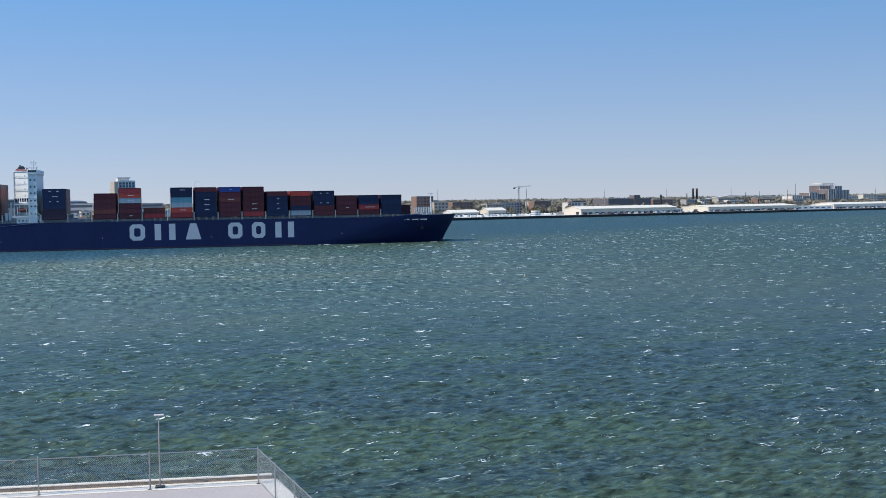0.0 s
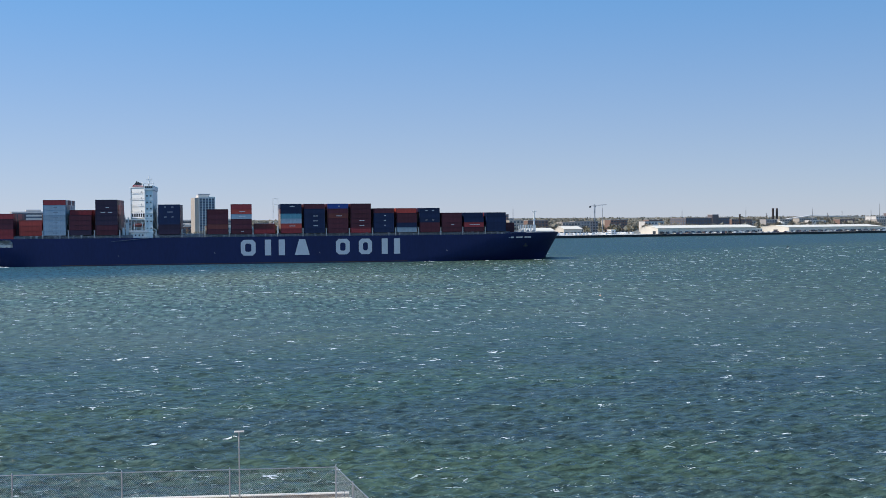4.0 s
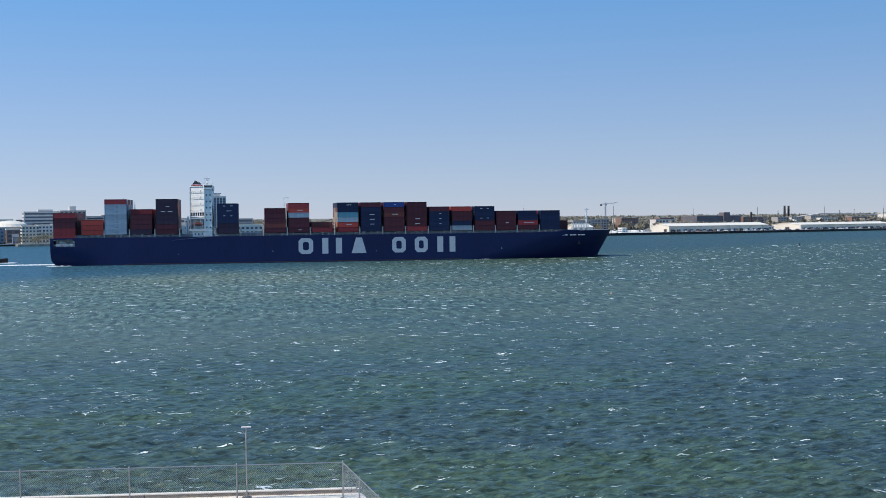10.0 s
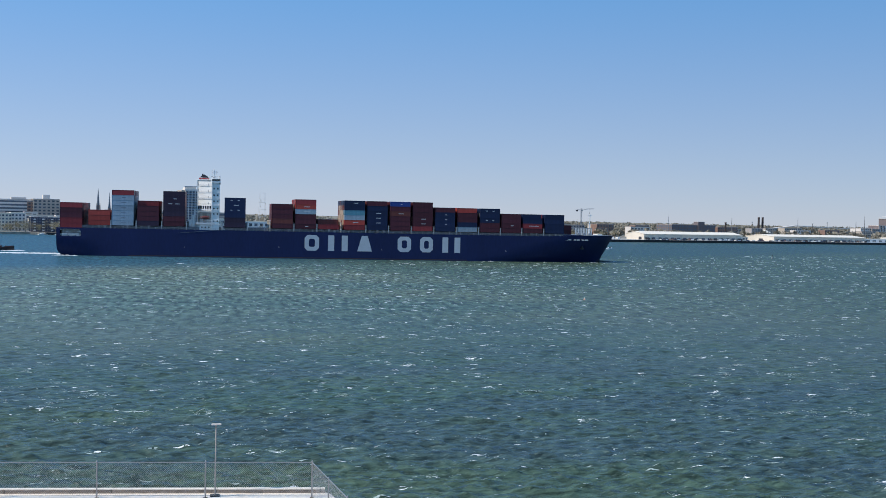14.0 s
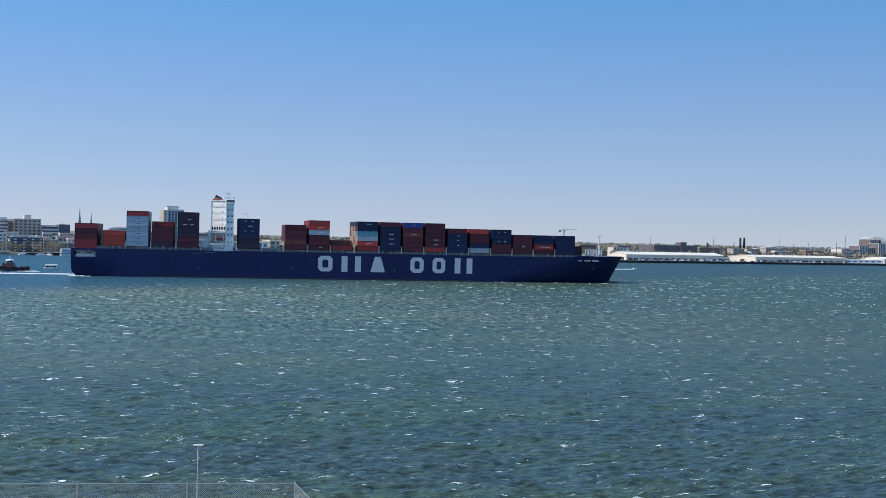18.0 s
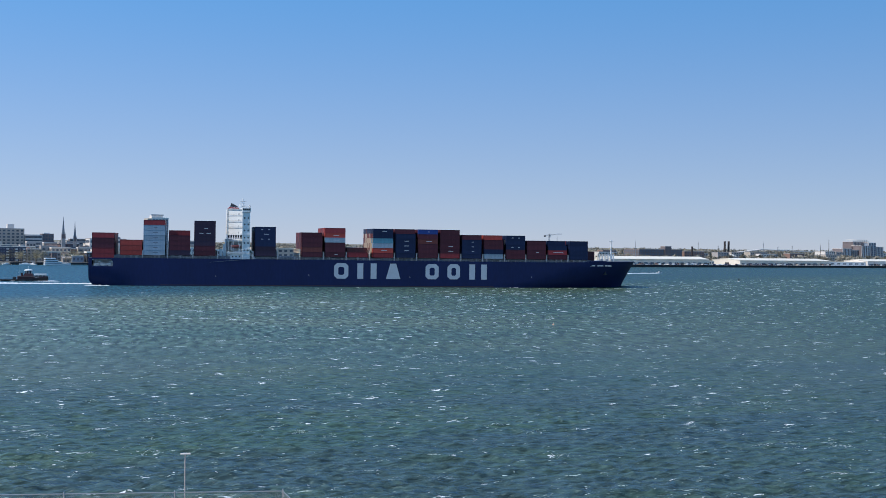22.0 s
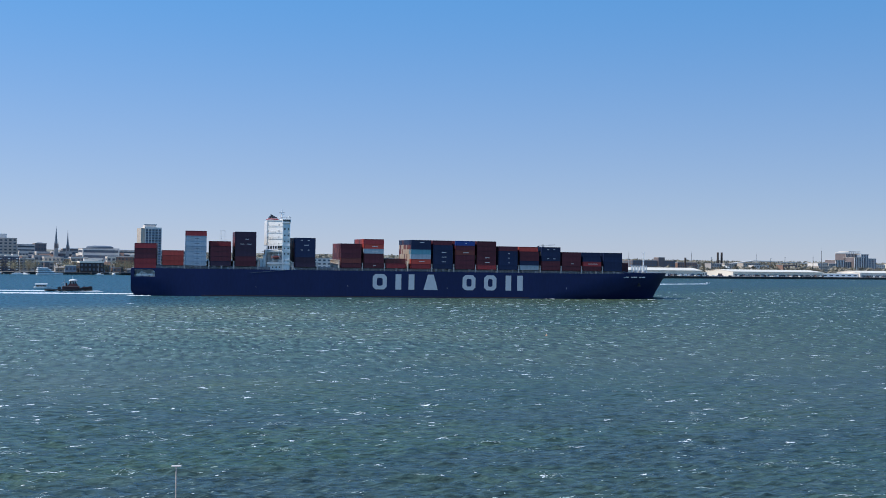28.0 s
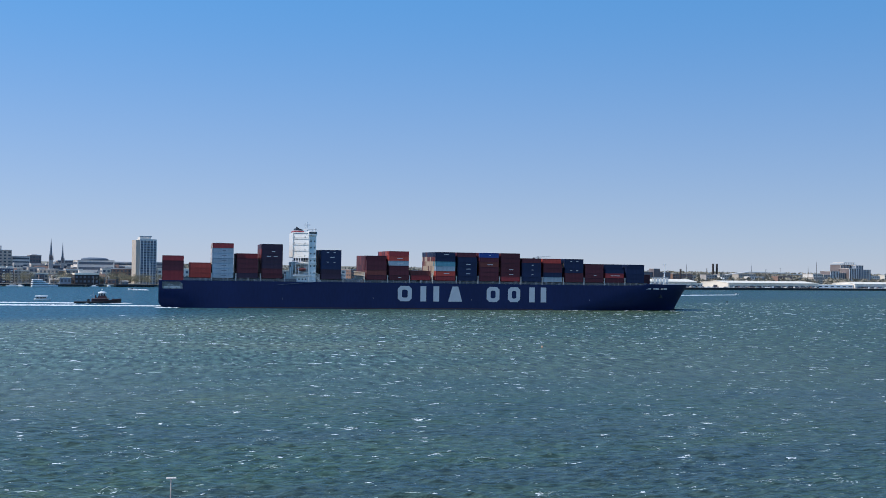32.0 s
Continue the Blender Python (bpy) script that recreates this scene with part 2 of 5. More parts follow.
    l.new(mix(out, ramp(wave_shade, 0.3, 0.7, 0.54, 1.50), ramp(wave_shade, 0.3, 0.7, 0.40, 1.54)), tone.inputs["Scale"])
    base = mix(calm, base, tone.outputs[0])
    # thin films of foam torn along the crests
    film = mix(out, ramp(noise_at(1.1, 7, (0.50, 1.5, 1), 5), 0.60, 0.73, 0.0, 0.75), ramp(noise_at(1.2, 6, (0.42, 0.14, 1), -3), 0.555, 0.67))
    lace = ramp(noise_at(3.0, 4, (0.42, 1.5, 1), 2), 0.60, 0.70, 0.0, 0.6)
    both_films = n.new("ShaderNodeMath")
    both_films.operation = "MAXIMUM"
    l.new(film, both_films.inputs[0])
    l.new(lace, both_films.inputs[1])
    film = both_films.outputs[0]
    gust = ramp(noise_at(0.035, 3, (0.6, 1.0, 1)), 0.40, 0.62, 0.35, 0.95)
    wet = n.new("ShaderNodeMath")
    wet.operation = "MULTIPLY"
    l.new(film, wet.inputs[0])
    l.new(gust, wet.inputs[1])
    shut = n.new("ShaderNodeMath")
    shut.operation = "MULTIPLY"
    l.new(wet.outputs[0], shut.inputs[0])
    l.new(ramp(far, 0.0, 0.8, 1.0, 0.0), shut.inputs[1])
    base = mix(shut.outputs[0], base, (0.22, 0.30, 0.26))
    # olive painted in for light shining through the tops of the nearer waves
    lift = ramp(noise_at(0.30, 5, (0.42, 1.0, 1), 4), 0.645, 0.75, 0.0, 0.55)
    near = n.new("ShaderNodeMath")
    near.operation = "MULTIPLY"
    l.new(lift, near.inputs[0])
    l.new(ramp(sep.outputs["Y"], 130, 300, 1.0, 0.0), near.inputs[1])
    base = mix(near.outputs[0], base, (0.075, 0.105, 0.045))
    # whole colour dimmed towards +x, painting the light's fall-off from the sun's side
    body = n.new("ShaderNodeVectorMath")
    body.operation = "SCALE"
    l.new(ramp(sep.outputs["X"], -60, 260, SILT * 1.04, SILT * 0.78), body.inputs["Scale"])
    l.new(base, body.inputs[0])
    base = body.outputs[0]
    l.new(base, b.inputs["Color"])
    h1, h2 = noise_at(2.0, 4, (0.45, 1.2, 1)), noise_at(0.55, 3, (0.42, 1.2, 1), -14)
    ad = n.new("ShaderNodeMath")
    ad.operation = "MULTIPLY_ADD"
    ad.inputs[1].default_value = 3.2
    l.new(h2, ad.inputs[0])
    l.new(h1, ad.inputs[2])
    bp = n.new("ShaderNodeBump")
    bp.inputs["Strength"].default_value, bp.inputs["Distance"].default_value = 1.0, 0.33
    l.new(ad.outputs[0], bp.inputs["Height"])
    l.new(bp.outputs[0], b.inputs["Normal"])
    soft_bp = n.new("ShaderNodeBump")
    soft_bp.inputs["Strength"].default_value, soft_bp.inputs["Distance"].default_value = 1.0, 0.20
    l.new(ad.outputs[0], soft_bp.inputs["Height"])
    l.new(soft_bp.outputs[0], gloss.inputs["Normal"])
    l.new(soft_bp.outputs[0], sheen.inputs["Normal"])
    return m


M["water"] = water_material()


# ---------------------------------------------------------------- mesh helpers
class Shape:
    """Vertices and faces of one mesh."""

    def __init__(self):
        self.v, self.f = [], []

    def box(self, x0, x1, y0, y1, z0, z1):
        k = len(self.v)
        self.v += [(x, y, z) for z in (z0, z1) for x, y in ((x0, y0), (x1, y0), (x1, y1), (x0, y1))]
        self.f += [tuple(k + i for i in q) for q in ((3, 2, 1, 0), (4, 5, 6, 7), (0, 1, 5, 4), (1, 2, 6, 5), (2, 3, 7, 6), (3, 0, 4, 7))]
        return self

    def cham(self, x0, x1, y0, y1, z0, z1, c):
        """A box with chamfered upright edges and top."""
        def ring(z, e):
            return [(x0 + e + c, y0 + e, z), (x1 - e - c, y0 + e, z), (x1 - e, y0 + e + c, z), (x1 - e, y1 - e - c, z),
                    (x1 - e - c, y1 - e, z), (x0 + e + c, y1 - e, z), (x0 + e, y1 - e - c, z), (x0 + e, y0 + e + c, z)]
        return self.loft([ring(z0, 0), ring(z1 - c, 0), ring(z1, c * 0.7)])

    def loft(self, rings, caps=True):
        k, n = len(self.v), len(rings[0])
        for r in rings:
            self.v += [tuple(p) for p in r]
        for i in range(len(rings) - 1):
            for j in range(n):
                a, b = k + i * n + j, k + i * n + (j + 1) % n
                self.f.append((a, b, b + n, a + n))
        if caps:
            self.f.append(tuple(k + j for j in reversed(range(n))))
            self.f.append(tuple(k + (len(rings) - 1) * n + j for j in range(n)))
        return self

    def cyl(self, p, q, r0, r1=None, n=8):
        r1 = r0 if r1 is None else r1
        p, q = Vector(p), Vector(q)
        turn = (q - p).to_track_quat("Z", "Y")
        rings = []
        for c, r in ((p, r0), (q, r1)):
            rings.append([tuple(c + turn @ Vector((r * math.cos(2 * math.pi * i / n), r * math.sin(2 * math.pi * i / n), 0))) for i in range(n)])
        return self.loft(rings)

    def prism(self, poly, y0, y1):
        """A polygon in x and z, drawn out along y."""
        return self.loft([[(x, y0, z) for x, z in poly], [(x, y1, z) for x, z in poly]])

    def prism_z(self, poly, z0, z1):
        return self.loft([[(x, y, z0) for x, y in poly], [(x, y, z1) for x, y in poly]])

    def mesh(self, name, material, smooth=False):
        me = bpy.data.meshes.new(name)
        me.from_pydata(self.v, [], self.f)
        me.validate()
        bm = bmesh.new()
        bm.from_mesh(me)
        bmesh.ops.recalc_face_normals(bm, faces=bm.faces)
        bm.to_mesh(me)
        bm.free()
        if smooth:
            me.polygons.foreach_set("use_smooth", [True] * len(me.polygons))
        me.materials.append(material)
        return me


def part(name, shape, material, parent, label="", smooth=False):
    """One mesh object under a thing or a part."""
    ob = new(name, shape.mesh(name, material, smooth))
    ob.parent = parent
    return tagged(ob, label)


def piece(name, me, parent, m=None, label=""):
    """An object of its own on a shared mesh."""
    ob = new(name, me)
    ob.parent = parent
    if m is not None:
        ob.matrix_basis = m
    return tagged(ob, label)


def thing(name, m, label, category, group="", kind=""):
    ob = new(name)
    ob.empty_display_size = 0.5
    ob.matrix_basis = m
    return tagged(ob, label, category, group, kind)


def raw(name, v, f, material, smooth=False):
    me = bpy.data.meshes.new(name)
    me.from_pydata(np.asarray(v).tolist(), [], np.asarray(f).tolist())
    if smooth:
        me.polygons.foreach_set("use_smooth", [True] * len(me.polygons))
    me.materials.append(material)
    return me


# the far shore's own frame: s along the quay, d behind it
QX, QY, QTURN = 422.0, 1320.0, 14.7
QC, QS = math.cos(radians(QTURN)), math.sin(radians(QTURN))


def shore(s, d, z=0.0, turn=0.0):
    return pose(QX + s * QC - d * QS, QY + s * QS + d * QC, z, 0, 0, QTURN + turn)


# ---------------------------------------------------------------- water
wave_rng = np.random.default_rng(5)
WAVES = []
for lam in np.geomspace(0.9, 8, 80):
    th = radians(-95) + wave_rng.normal(0, 0.55)
    WAVES.append((lam, th, 0.0150 * min(lam, 2.6) ** 0.8, wave_rng.uniform(0, 6.28)))


def heave(X, Y):
    """Shift of the water's points by the waves, as far as the sheet's cells can carry them; nothing outside the open water."""
    R = np.hypot(X, Y)
    cell, side = R * R * 0.00062 / EYE_Z, R * radians(0.062)
    Z, DX, DY = np.zeros_like(X), np.zeros_like(X), np.zeros_like(X)
    for lam, th, amp, start in WAVES:
        keep = np.clip((lam / np.maximum(cell * abs(math.sin(th)), side * abs(math.cos(th)) + 0.01) - 2.2) / 2.5, 0, 1) * amp
        ph = 2 * math.pi / lam * (math.cos(th) * X + math.sin(th) * Y) + start
        Z += keep * np.sin(ph)
        push = 0.75 * keep * np.cos(ph)
        DX += push * math.cos(th)
        DY += push * math.sin(th)
    turn = np.arctan2(-X, Y)
    inside = (turn > radians(-40.5)) & (turn < radians(16.5))
    return DX * inside, DY * inside, Z * inside


def build_water():
    fine = np.radians(np.arange(-40, 16.001, 0.062))
    az = np.concatenate([np.radians(np.arange(-180, -40, 4.0)), fine, np.radians(np.arange(18, 180, 4.0))])
    dep = np.arange(0.30, 0.0152, -0.00062)
    r = np.concatenate([EYE_Z / dep, [1900, 2150, 2500, 3000, 3700, 4800]])
    R, A = np.meshgrid(r, az, indexing="ij")
    X, Y = -R * np.sin(A), R * np.cos(A)
    DX, DY, Z = heave(X, Y)
    nr, na = X.shape
    i = np.arange(nr * na).reshape(nr, na)
    j = np.roll(i, -1, axis=1)
    F = np.stack([i[:-1], i[1:], j[1:], j[:-1]], -1).reshape(-1, 4)
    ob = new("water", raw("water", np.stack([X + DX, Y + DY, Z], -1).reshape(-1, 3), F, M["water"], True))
    return tagged(ob, "choppy green-blue river water under a fresh breeze", "water", kind="structure")


water = build_water()


def foam_patches():
    """Broken crests: ragged curved strips of foam draped on the waves, torn lace behind the larger ones, specks further out."""
    rng = np.random.default_rng(11)
    vs, fs, kind = [], [], []

    def blob(cx, cy, a, b, turn, mi, up=0.02):
        k, m = len(vs), 6
        for q in range(m):
            e = 2 * math.pi * q / m
            rr = rng.uniform(0.4, 1.35)
            px, py = a * rr * math.cos(e), b * rr * math.sin(e)
            vs.append((cx + px * math.cos(turn) - py * math.sin(turn), cy + px * math.sin(turn) + py * math.cos(turn), up))
        vs.append((cx, cy, up + 0.15 * b))
        fs.extend((k + q, k + (q + 1) % m, k + m) for q in range(m))
        kind.extend([mi] * m)

    def crest(cx, cy, w, thick, lean, mi, rise):
        """One curling line, sharp above and ragged below, with breaks in it."""
        n = int(max(5, min(16, w * 5)))
        bow, wob, run = rng.normal(0, 0.10), rng.uniform(0, 6), -1
        for i in range(n + 1):
            u = 2 * i / n - 1
            full = max(0.0, 1 - u * u) ** 0.8 * rng.uniform(0.15, 1.0)
            x, y = cx + u * w / 2, cy + (lean * u + bow * u * u + 0.05 * math.sin(wob + 4 * u)) * w / 2
            k = len(vs)
            vs.extend([(x, y + thick * 0.18 * full, 0.02 + rise * full), (x + rng.normal(0, 0.02) * w, y - thick * full - 0.02, 0.015)])
            if run >= 0 and rng.uniform() > 0.16:
                fs.extend([(run, k, k + 1), (run, k + 1, run + 1)])
                kind.extend([mi, mi])
            run = k

    def spot(far, power):
        y = 92 + far * rng.uniform(0, 1) ** power
        return -y * math.tan(rng.uniform(radians(-38), radians(14))), y

    def open_water(x, y):
        return y < 560 + 0.7 * x + rng.normal(0, 36) and y < 880

    for _ in range(5800):                      # small crests, most of them thin and grey
        x, y = spot(790, 1.0)
        if open_water(x, y):
            w = 0.62 * min(3.4, rng.lognormal(0, 0.66)) * (0.7 + y / 340)
            crest(x, y, w, w * rng.uniform(0.04, 0.14) * (0.8 + y / 380), rng.normal(0, 0.12), 0 if rng.uniform() < 0.17 else 1, 0.01 + 0.00016 * y)
    for _ in range(1600):                      # specks
        x, y = spot(560, 0.9)
        if open_water(x, y):
            blob(x, y, rng.uniform(0.06, 0.25) * (0.8 + y / 300), rng.uniform(0.03, 0.10) * (0.8 + y / 200), rng.normal(0, 0.3), 0 if rng.uniform() < 0.22 else 1, 0.04)
    for _ in range(700):                       # whitecaps with torn lace behind them
        x, y = spot(600, 1.0)
        if not open_water(x, y):
            continue
        w = 0.95 * min(2.6, rng.lognormal(0, 0.45)) * (0.8 + y / 600)
        lean = rng.normal(0, 0.12)
        for q in range(int(rng.integers(1, 4))):
            crest(x + rng.normal(0, 0.22) * w, y + 0.16 * q * w + rng.normal(0, 0.05) * w, w * rng.uniform(0.4, 1.0), w * rng.uniform(0.05, 0.20) * (0.8 + y / 350), lean + rng.normal(0, 0.1), 0, 0.02 + 0.0002 * y)
        if y < 330:
            for _ in range(int(rng.integers(4, 16))):
                crest(x + rng.normal(0.1, 0.75) * w, y + rng.normal(0.45, 0.6) * w, w * rng.uniform(0.12, 0.5), w * rng.uniform(0.03, 0.09), rng.normal(0, 0.6), 1, 0.0)
    for _ in range(95):                        # spent breakers: patches of lace
        x, y = spot(190, 0.8)
        w = rng.uniform(0.8, 1.8)
        for _ in range(int(rng.integers(14, 40))):
            crest(x + rng.normal(0, 0.75) * w, y + rng.normal(0, 0.55) * w, w * rng.uniform(0.10, 0.5), w * rng.uniform(0.03, 0.10), rng.normal(0, 0.5), 0 if rng.uniform() < 0.14 else 1, 0.0)
    V = np.array(vs)
    DX, DY, Z = heave(V[:, 0], V[:, 1])
    V += np.stack([DX, DY, Z], -1)
    ob = new("whitecaps", raw("whitecaps", V, fs, M["foam"]))
    ob.data.materials.append(M["film"])
    ob.data.polygons.foreach_set("material_index", kind)
    return tagged(ob, "white breaking wave crests scattered over the river", "whitecaps", kind="stuff")


crests = foam_patches()


def wake_strip(x0, x1, y0, w0, w1, count, rng, seed_h=0.25):
    """A trail of churned foam from x0 back to x1 along local x."""
    vs, fs = [], []
    for _ in range(count):
        u = rng.uniform(0, 1)
        x = x0 + (x1 - x0) * u
        w = w0 + (w1 - w0) * u
        y = y0 + rng.normal(0, 0.36) * w
        a, b, h = rng.uniform(1.0, 4.5), rng.uniform(0.25, 0.9), rng.uniform(0.15, 1) * seed_h * 2
        k, m = len(vs), 7
        for q in range(m):
            e = 2 * math.pi * q / m
            rr = rng.uniform(0.6, 1.3)
            vs.append((x + a * rr * math.cos(e), y + b * rr * math.sin(e), -0.05))
        vs.append((x, y, h + 0.1))
        fs += [(k + q, k + (q + 1) % m, k + m) for q in range(m)]
    return raw("wake", vs, fs, M["foam"])


# ---------------------------------------------------------------- container ship
SHIP_X, SHIP_Y, SHIP_V = -143.25, 674.5, 4.569
BEAM = 42.8
ship = thing("container_ship", pose(SHIP_X, SHIP_Y, 0), "navy blue container ship with a white deckhouse, loaded with stacked containers", "ship")


def hull_shape():
    xs = [-14, -13, -12, -10, -7, -4, 0, 4, 8, 12, 16, 20, 24, 40, 60, 90, 120, 150, 180, 200] + [212 + 4 * i for i in range(24)] + [308, 311, 313, 315, 317, 319, 321, 323.5, 326.4]
    zs = [-2.0, 0.0, 1.5, 3.0, 4.6, 7.0, 10.5, 14.0, 16.0]
    half = BEAM / 2

    def breadth(x, z):
        u = max(0.0, min(1.0, z / 16.0))
        full = 1.0
        start, end = 226 + 62 * u ** 0.8, 317.6 + 9 * u ** 1.15
        if x > start:
            q = min(1.0, (x - start) / (end - start))
            full = (1 - q ** (2.0 + 0.6 * u)) ** (0.85 - 0.2 * u)
            if x >= end:
                full = 0.0
        if x < 24 and z < 9:
            q = (24 - x) / 38.0
            full *= 1 - 0.3 * q ** 2 * (1 - z / 9.0) ** 1.6
        return max(0.02, half * full)

    def stem(z):
        return 317.6 + 9 * max(0.0, min(1.0, z / 16.0)) ** 1.15

    def stern(z):
        return -14 + (2.2 * ((3.2 - z) / 3.2) ** 1.3 if 0 <= z < 3.2 else (5.0 if z < 0 else 0))
    s = Shape()
    rings = []
    for x in xs:
        lift = 0.9 * max(0.0, min(1.0, (x - 270) / 35))
        ring = []
        for z in zs:
            zz = z + (lift if z == 16.0 else 0)
            b = breadth(x, z)
            ring.append((max(x, stern(z)) if x < -5 else min(x, stem(z)), half - b, zz))
        for z in reversed(zs):
            zz = z + (lift if z == 16.0 else 0)
            b = breadth(x, z)
            ring.append((max(x, stern(z)) if x < -5 else min(x, stem(z)), half + b, zz))
        rings.append(ring)
    s.loft(rings)
    return s


hull = part("hull", hull_shape(), M["hull"], ship, "navy blue painted steel hull", True)
hull.data.set_sharp_from_angle(angle=radians(28))
hull.data.materials.append(M["boot"])
hull.data.materials.append(M["deck_steel"])
for poly in hull.data.polygons:
    c = poly.center
    if poly.normal.z > 0.8 and c.z > 10:
        poly.material_index = 2
    elif c.z < 0.0:
        poly.material_index = 1

part("waterline_stripe", Shape().box(26, 226, -0.03, 0.05, 0.35, 0.75), M["boot"], hull, "dull red waterline stripe")
for x, z in ((57.2, 5.4), (111.7, 6.4), (173.0, 5.8), (250.0, 6.2)):
    part("draught_mark", Shape().box(x, x + 0.25, -0.03, 0.05, z, z + 0.9).box(x + 0.25, x + 0.6, -0.03, 0.05, z, z + 0.25), M["mid_steel"], hull, "small grey draught mark")
# bulwark round the forecastle, coaming and rails along the deck
bul = Shape()
bul.box(287, 300, 0.5, 0.7, 16.2, 17.1)
part("bulwark", bul, M["hull"], ship)
coam = Shape().box(0, 290, 2.2, BEAM - 2.2, 15.9, 17.6)
part("hatch_coaming", coam, M["deck_steel"], ship, "grey steel hatch coaming")
BASE, TIER = 17.8, 2.9

# large white shapes on the side
for i, (x0, x1, kind) in enumerate([(127.0, 135.6, "ring"), (141.0, 152.7, "block"), (158.5, 167.3, "wedge"), (182.9, 191.1, "ring"),
                                    (196.6, 204.5, "ring"), (210.4, 221.5, "block")]):
    s = Shape()
    z0, z1, y0, y1 = 4.9, 14.2, -0.03, 0.05
    if kind == "ring":
        def octagon(e, c):
            a, b, p, q = x0 + e, x1 - e, z0 + e * 0.9, z1 - e * 0.9
            return [(a + c, p), (b - c, p), (b, p + c), (b, q - c), (b - c, q), (a + c, q), (a, q - c), (a, p + c)]
        outer_p, inner_p = octagon(0, 1.7), octagon(2.5, 0.7)
        s.loft([[(x, y, z) for x, z in ring] for ring, y in ((outer_p, y0), (outer_p, y1), (inner_p, y1), (inner_p, y0), (outer_p, y0))], caps=False)
    elif kind == "block":
        s.box(x0, x0 + 3.6, y0, y1, z0, z1).box(x1 - 3.6, x1, y0, y1, z0, z1)
    else:
        s.prism([(x0, z0), (x1, z0), (x1 - 2.6, z1), (x0 + 2.6, z1)], y0, y1)
    part("side_mark", s, M["letter"], hull, "pale grey painted shape on the hull side")
s = Shape()
for a, b in ((288.2, 289.8), (290.2, 292.0), (293.8, 295.2), (295.6, 297.6), (299.0, 300.4), (300.8, 303.0)):
    part("name_bar", Shape().box(a, b, 0.2, 0.6, 13.75, 14.45), M["letter"], hull, "small pale lettering bar")


def container_mesh(key, length=12.19):
    """Corner posts and rails proud of the panels."""
    w, h, e = 2.44, 2.90, 0.07
    s = Shape().box(0.10, length - 0.10, e, w - e, 0.06, h - 0.05)
    for x in (0, length - 0.16):
        for y in (0, w - 0.16):
            s.box(x, x + 0.16, y, y + 0.16, 0, h)
    for y in (0.0, w - 0.10):
        for z in (0, h - 0.12):
            s.box(0.16, length - 0.16, y, y + 0.10, z, z + 0.12)
    return s.mesh("container", M["c_" + key])


CM = {k: container_mesh(k) for k in CON}
CM20 = container_mesh("m", 6.06)
BAYS = [(-12.2, "rrmmr", 5, "r", 15.9), (3.3, "ooo", 3, "o", BASE), (16.3, "ggggggr", 7, "w", BASE), (30.5, "pmmm", 5, "r", BASE),
        (45.0, "mmppppp", 7, "p", BASE), (80.0, "ppnnnn", 6, "n", BASE), (107.6, "mkmm", 5, "m", BASE), (121.4, "mmmgor", 6, "o", BASE),
        (135.0, "r", 2, "k", BASE), (150.5, "rogtnn", 6, "n", BASE), (164.3, "nnnnn", 6, "m", BASE), (178.2, "mmmkmb", 6, "m", BASE),
        (191.9, "rmmmmm", 6, "m", BASE), (205.8, "nnnnm", 5, "m", BASE), (219.7, "gnmm", 5, "o", BASE), (233.8, "mmnnn", 5, "n", BASE),
        (247.3, "mmmm", 4, "m", BASE), (261.0, "mrn", 4, "n", BASE), (275.0, "nnnn", 4, "n", BASE)]
INNER = {16.3: "wgywyg", 150.5: "ykymyky", 121.4: "kmmky", 107.6: "mkmmm", 191.9: "mkymk", 178.2: "mkyko", 233.8: "kymn", 275.0: "okmn"}
bay_rng = random.Random(4)
blocks = {}
for x0, outer, inner, top, base in BAYS:
    rows_n = 16 if x0 < 250 else (15 if x0 < 270 else 14)
    for row in range(rows_n):
        tiers = len(outer) if row == 0 else inner
        y = 0.35 + row * 2.53
        for k in range(tiers):
            if row == 0:
                key = outer[k]
            elif k == tiers - 1:
                key = top if row < 3 or bay_rng.random() < 0.6 else bay_rng.choice("rmnkm")
            elif row < 3 and k < len(outer) and bay_rng.random() < 0.5:
                key = outer[k]
            else:
                key = bay_rng.choice(INNER.get(x0, "mmkmrmkmm"))
            if row < 3:
                piece("container", CM[key], ship, pose(x0, y, base + k * TIER), CNAME[key] + " shipping container")
            else:
                blocks.setdefault(key, Shape()).box(x0 + 0.03, x0 + 12.16, y, y + 2.44, base + k * TIER, base + k * TIER + 2.9)
for key, s in blocks.items():
    tagged(part("inner_container_block", s, M["c_" + key], ship, CNAME[key] + " containers stacked in the inner rows"), kind="stuff")
for row in range(2, 8):
    for k in range(2):
        piece("container", CM20, ship, pose(288.0, 0.35 + row * 2.53 + 1.5, BASE - 0.6 + k * TIER), "dark maroon half-length container")

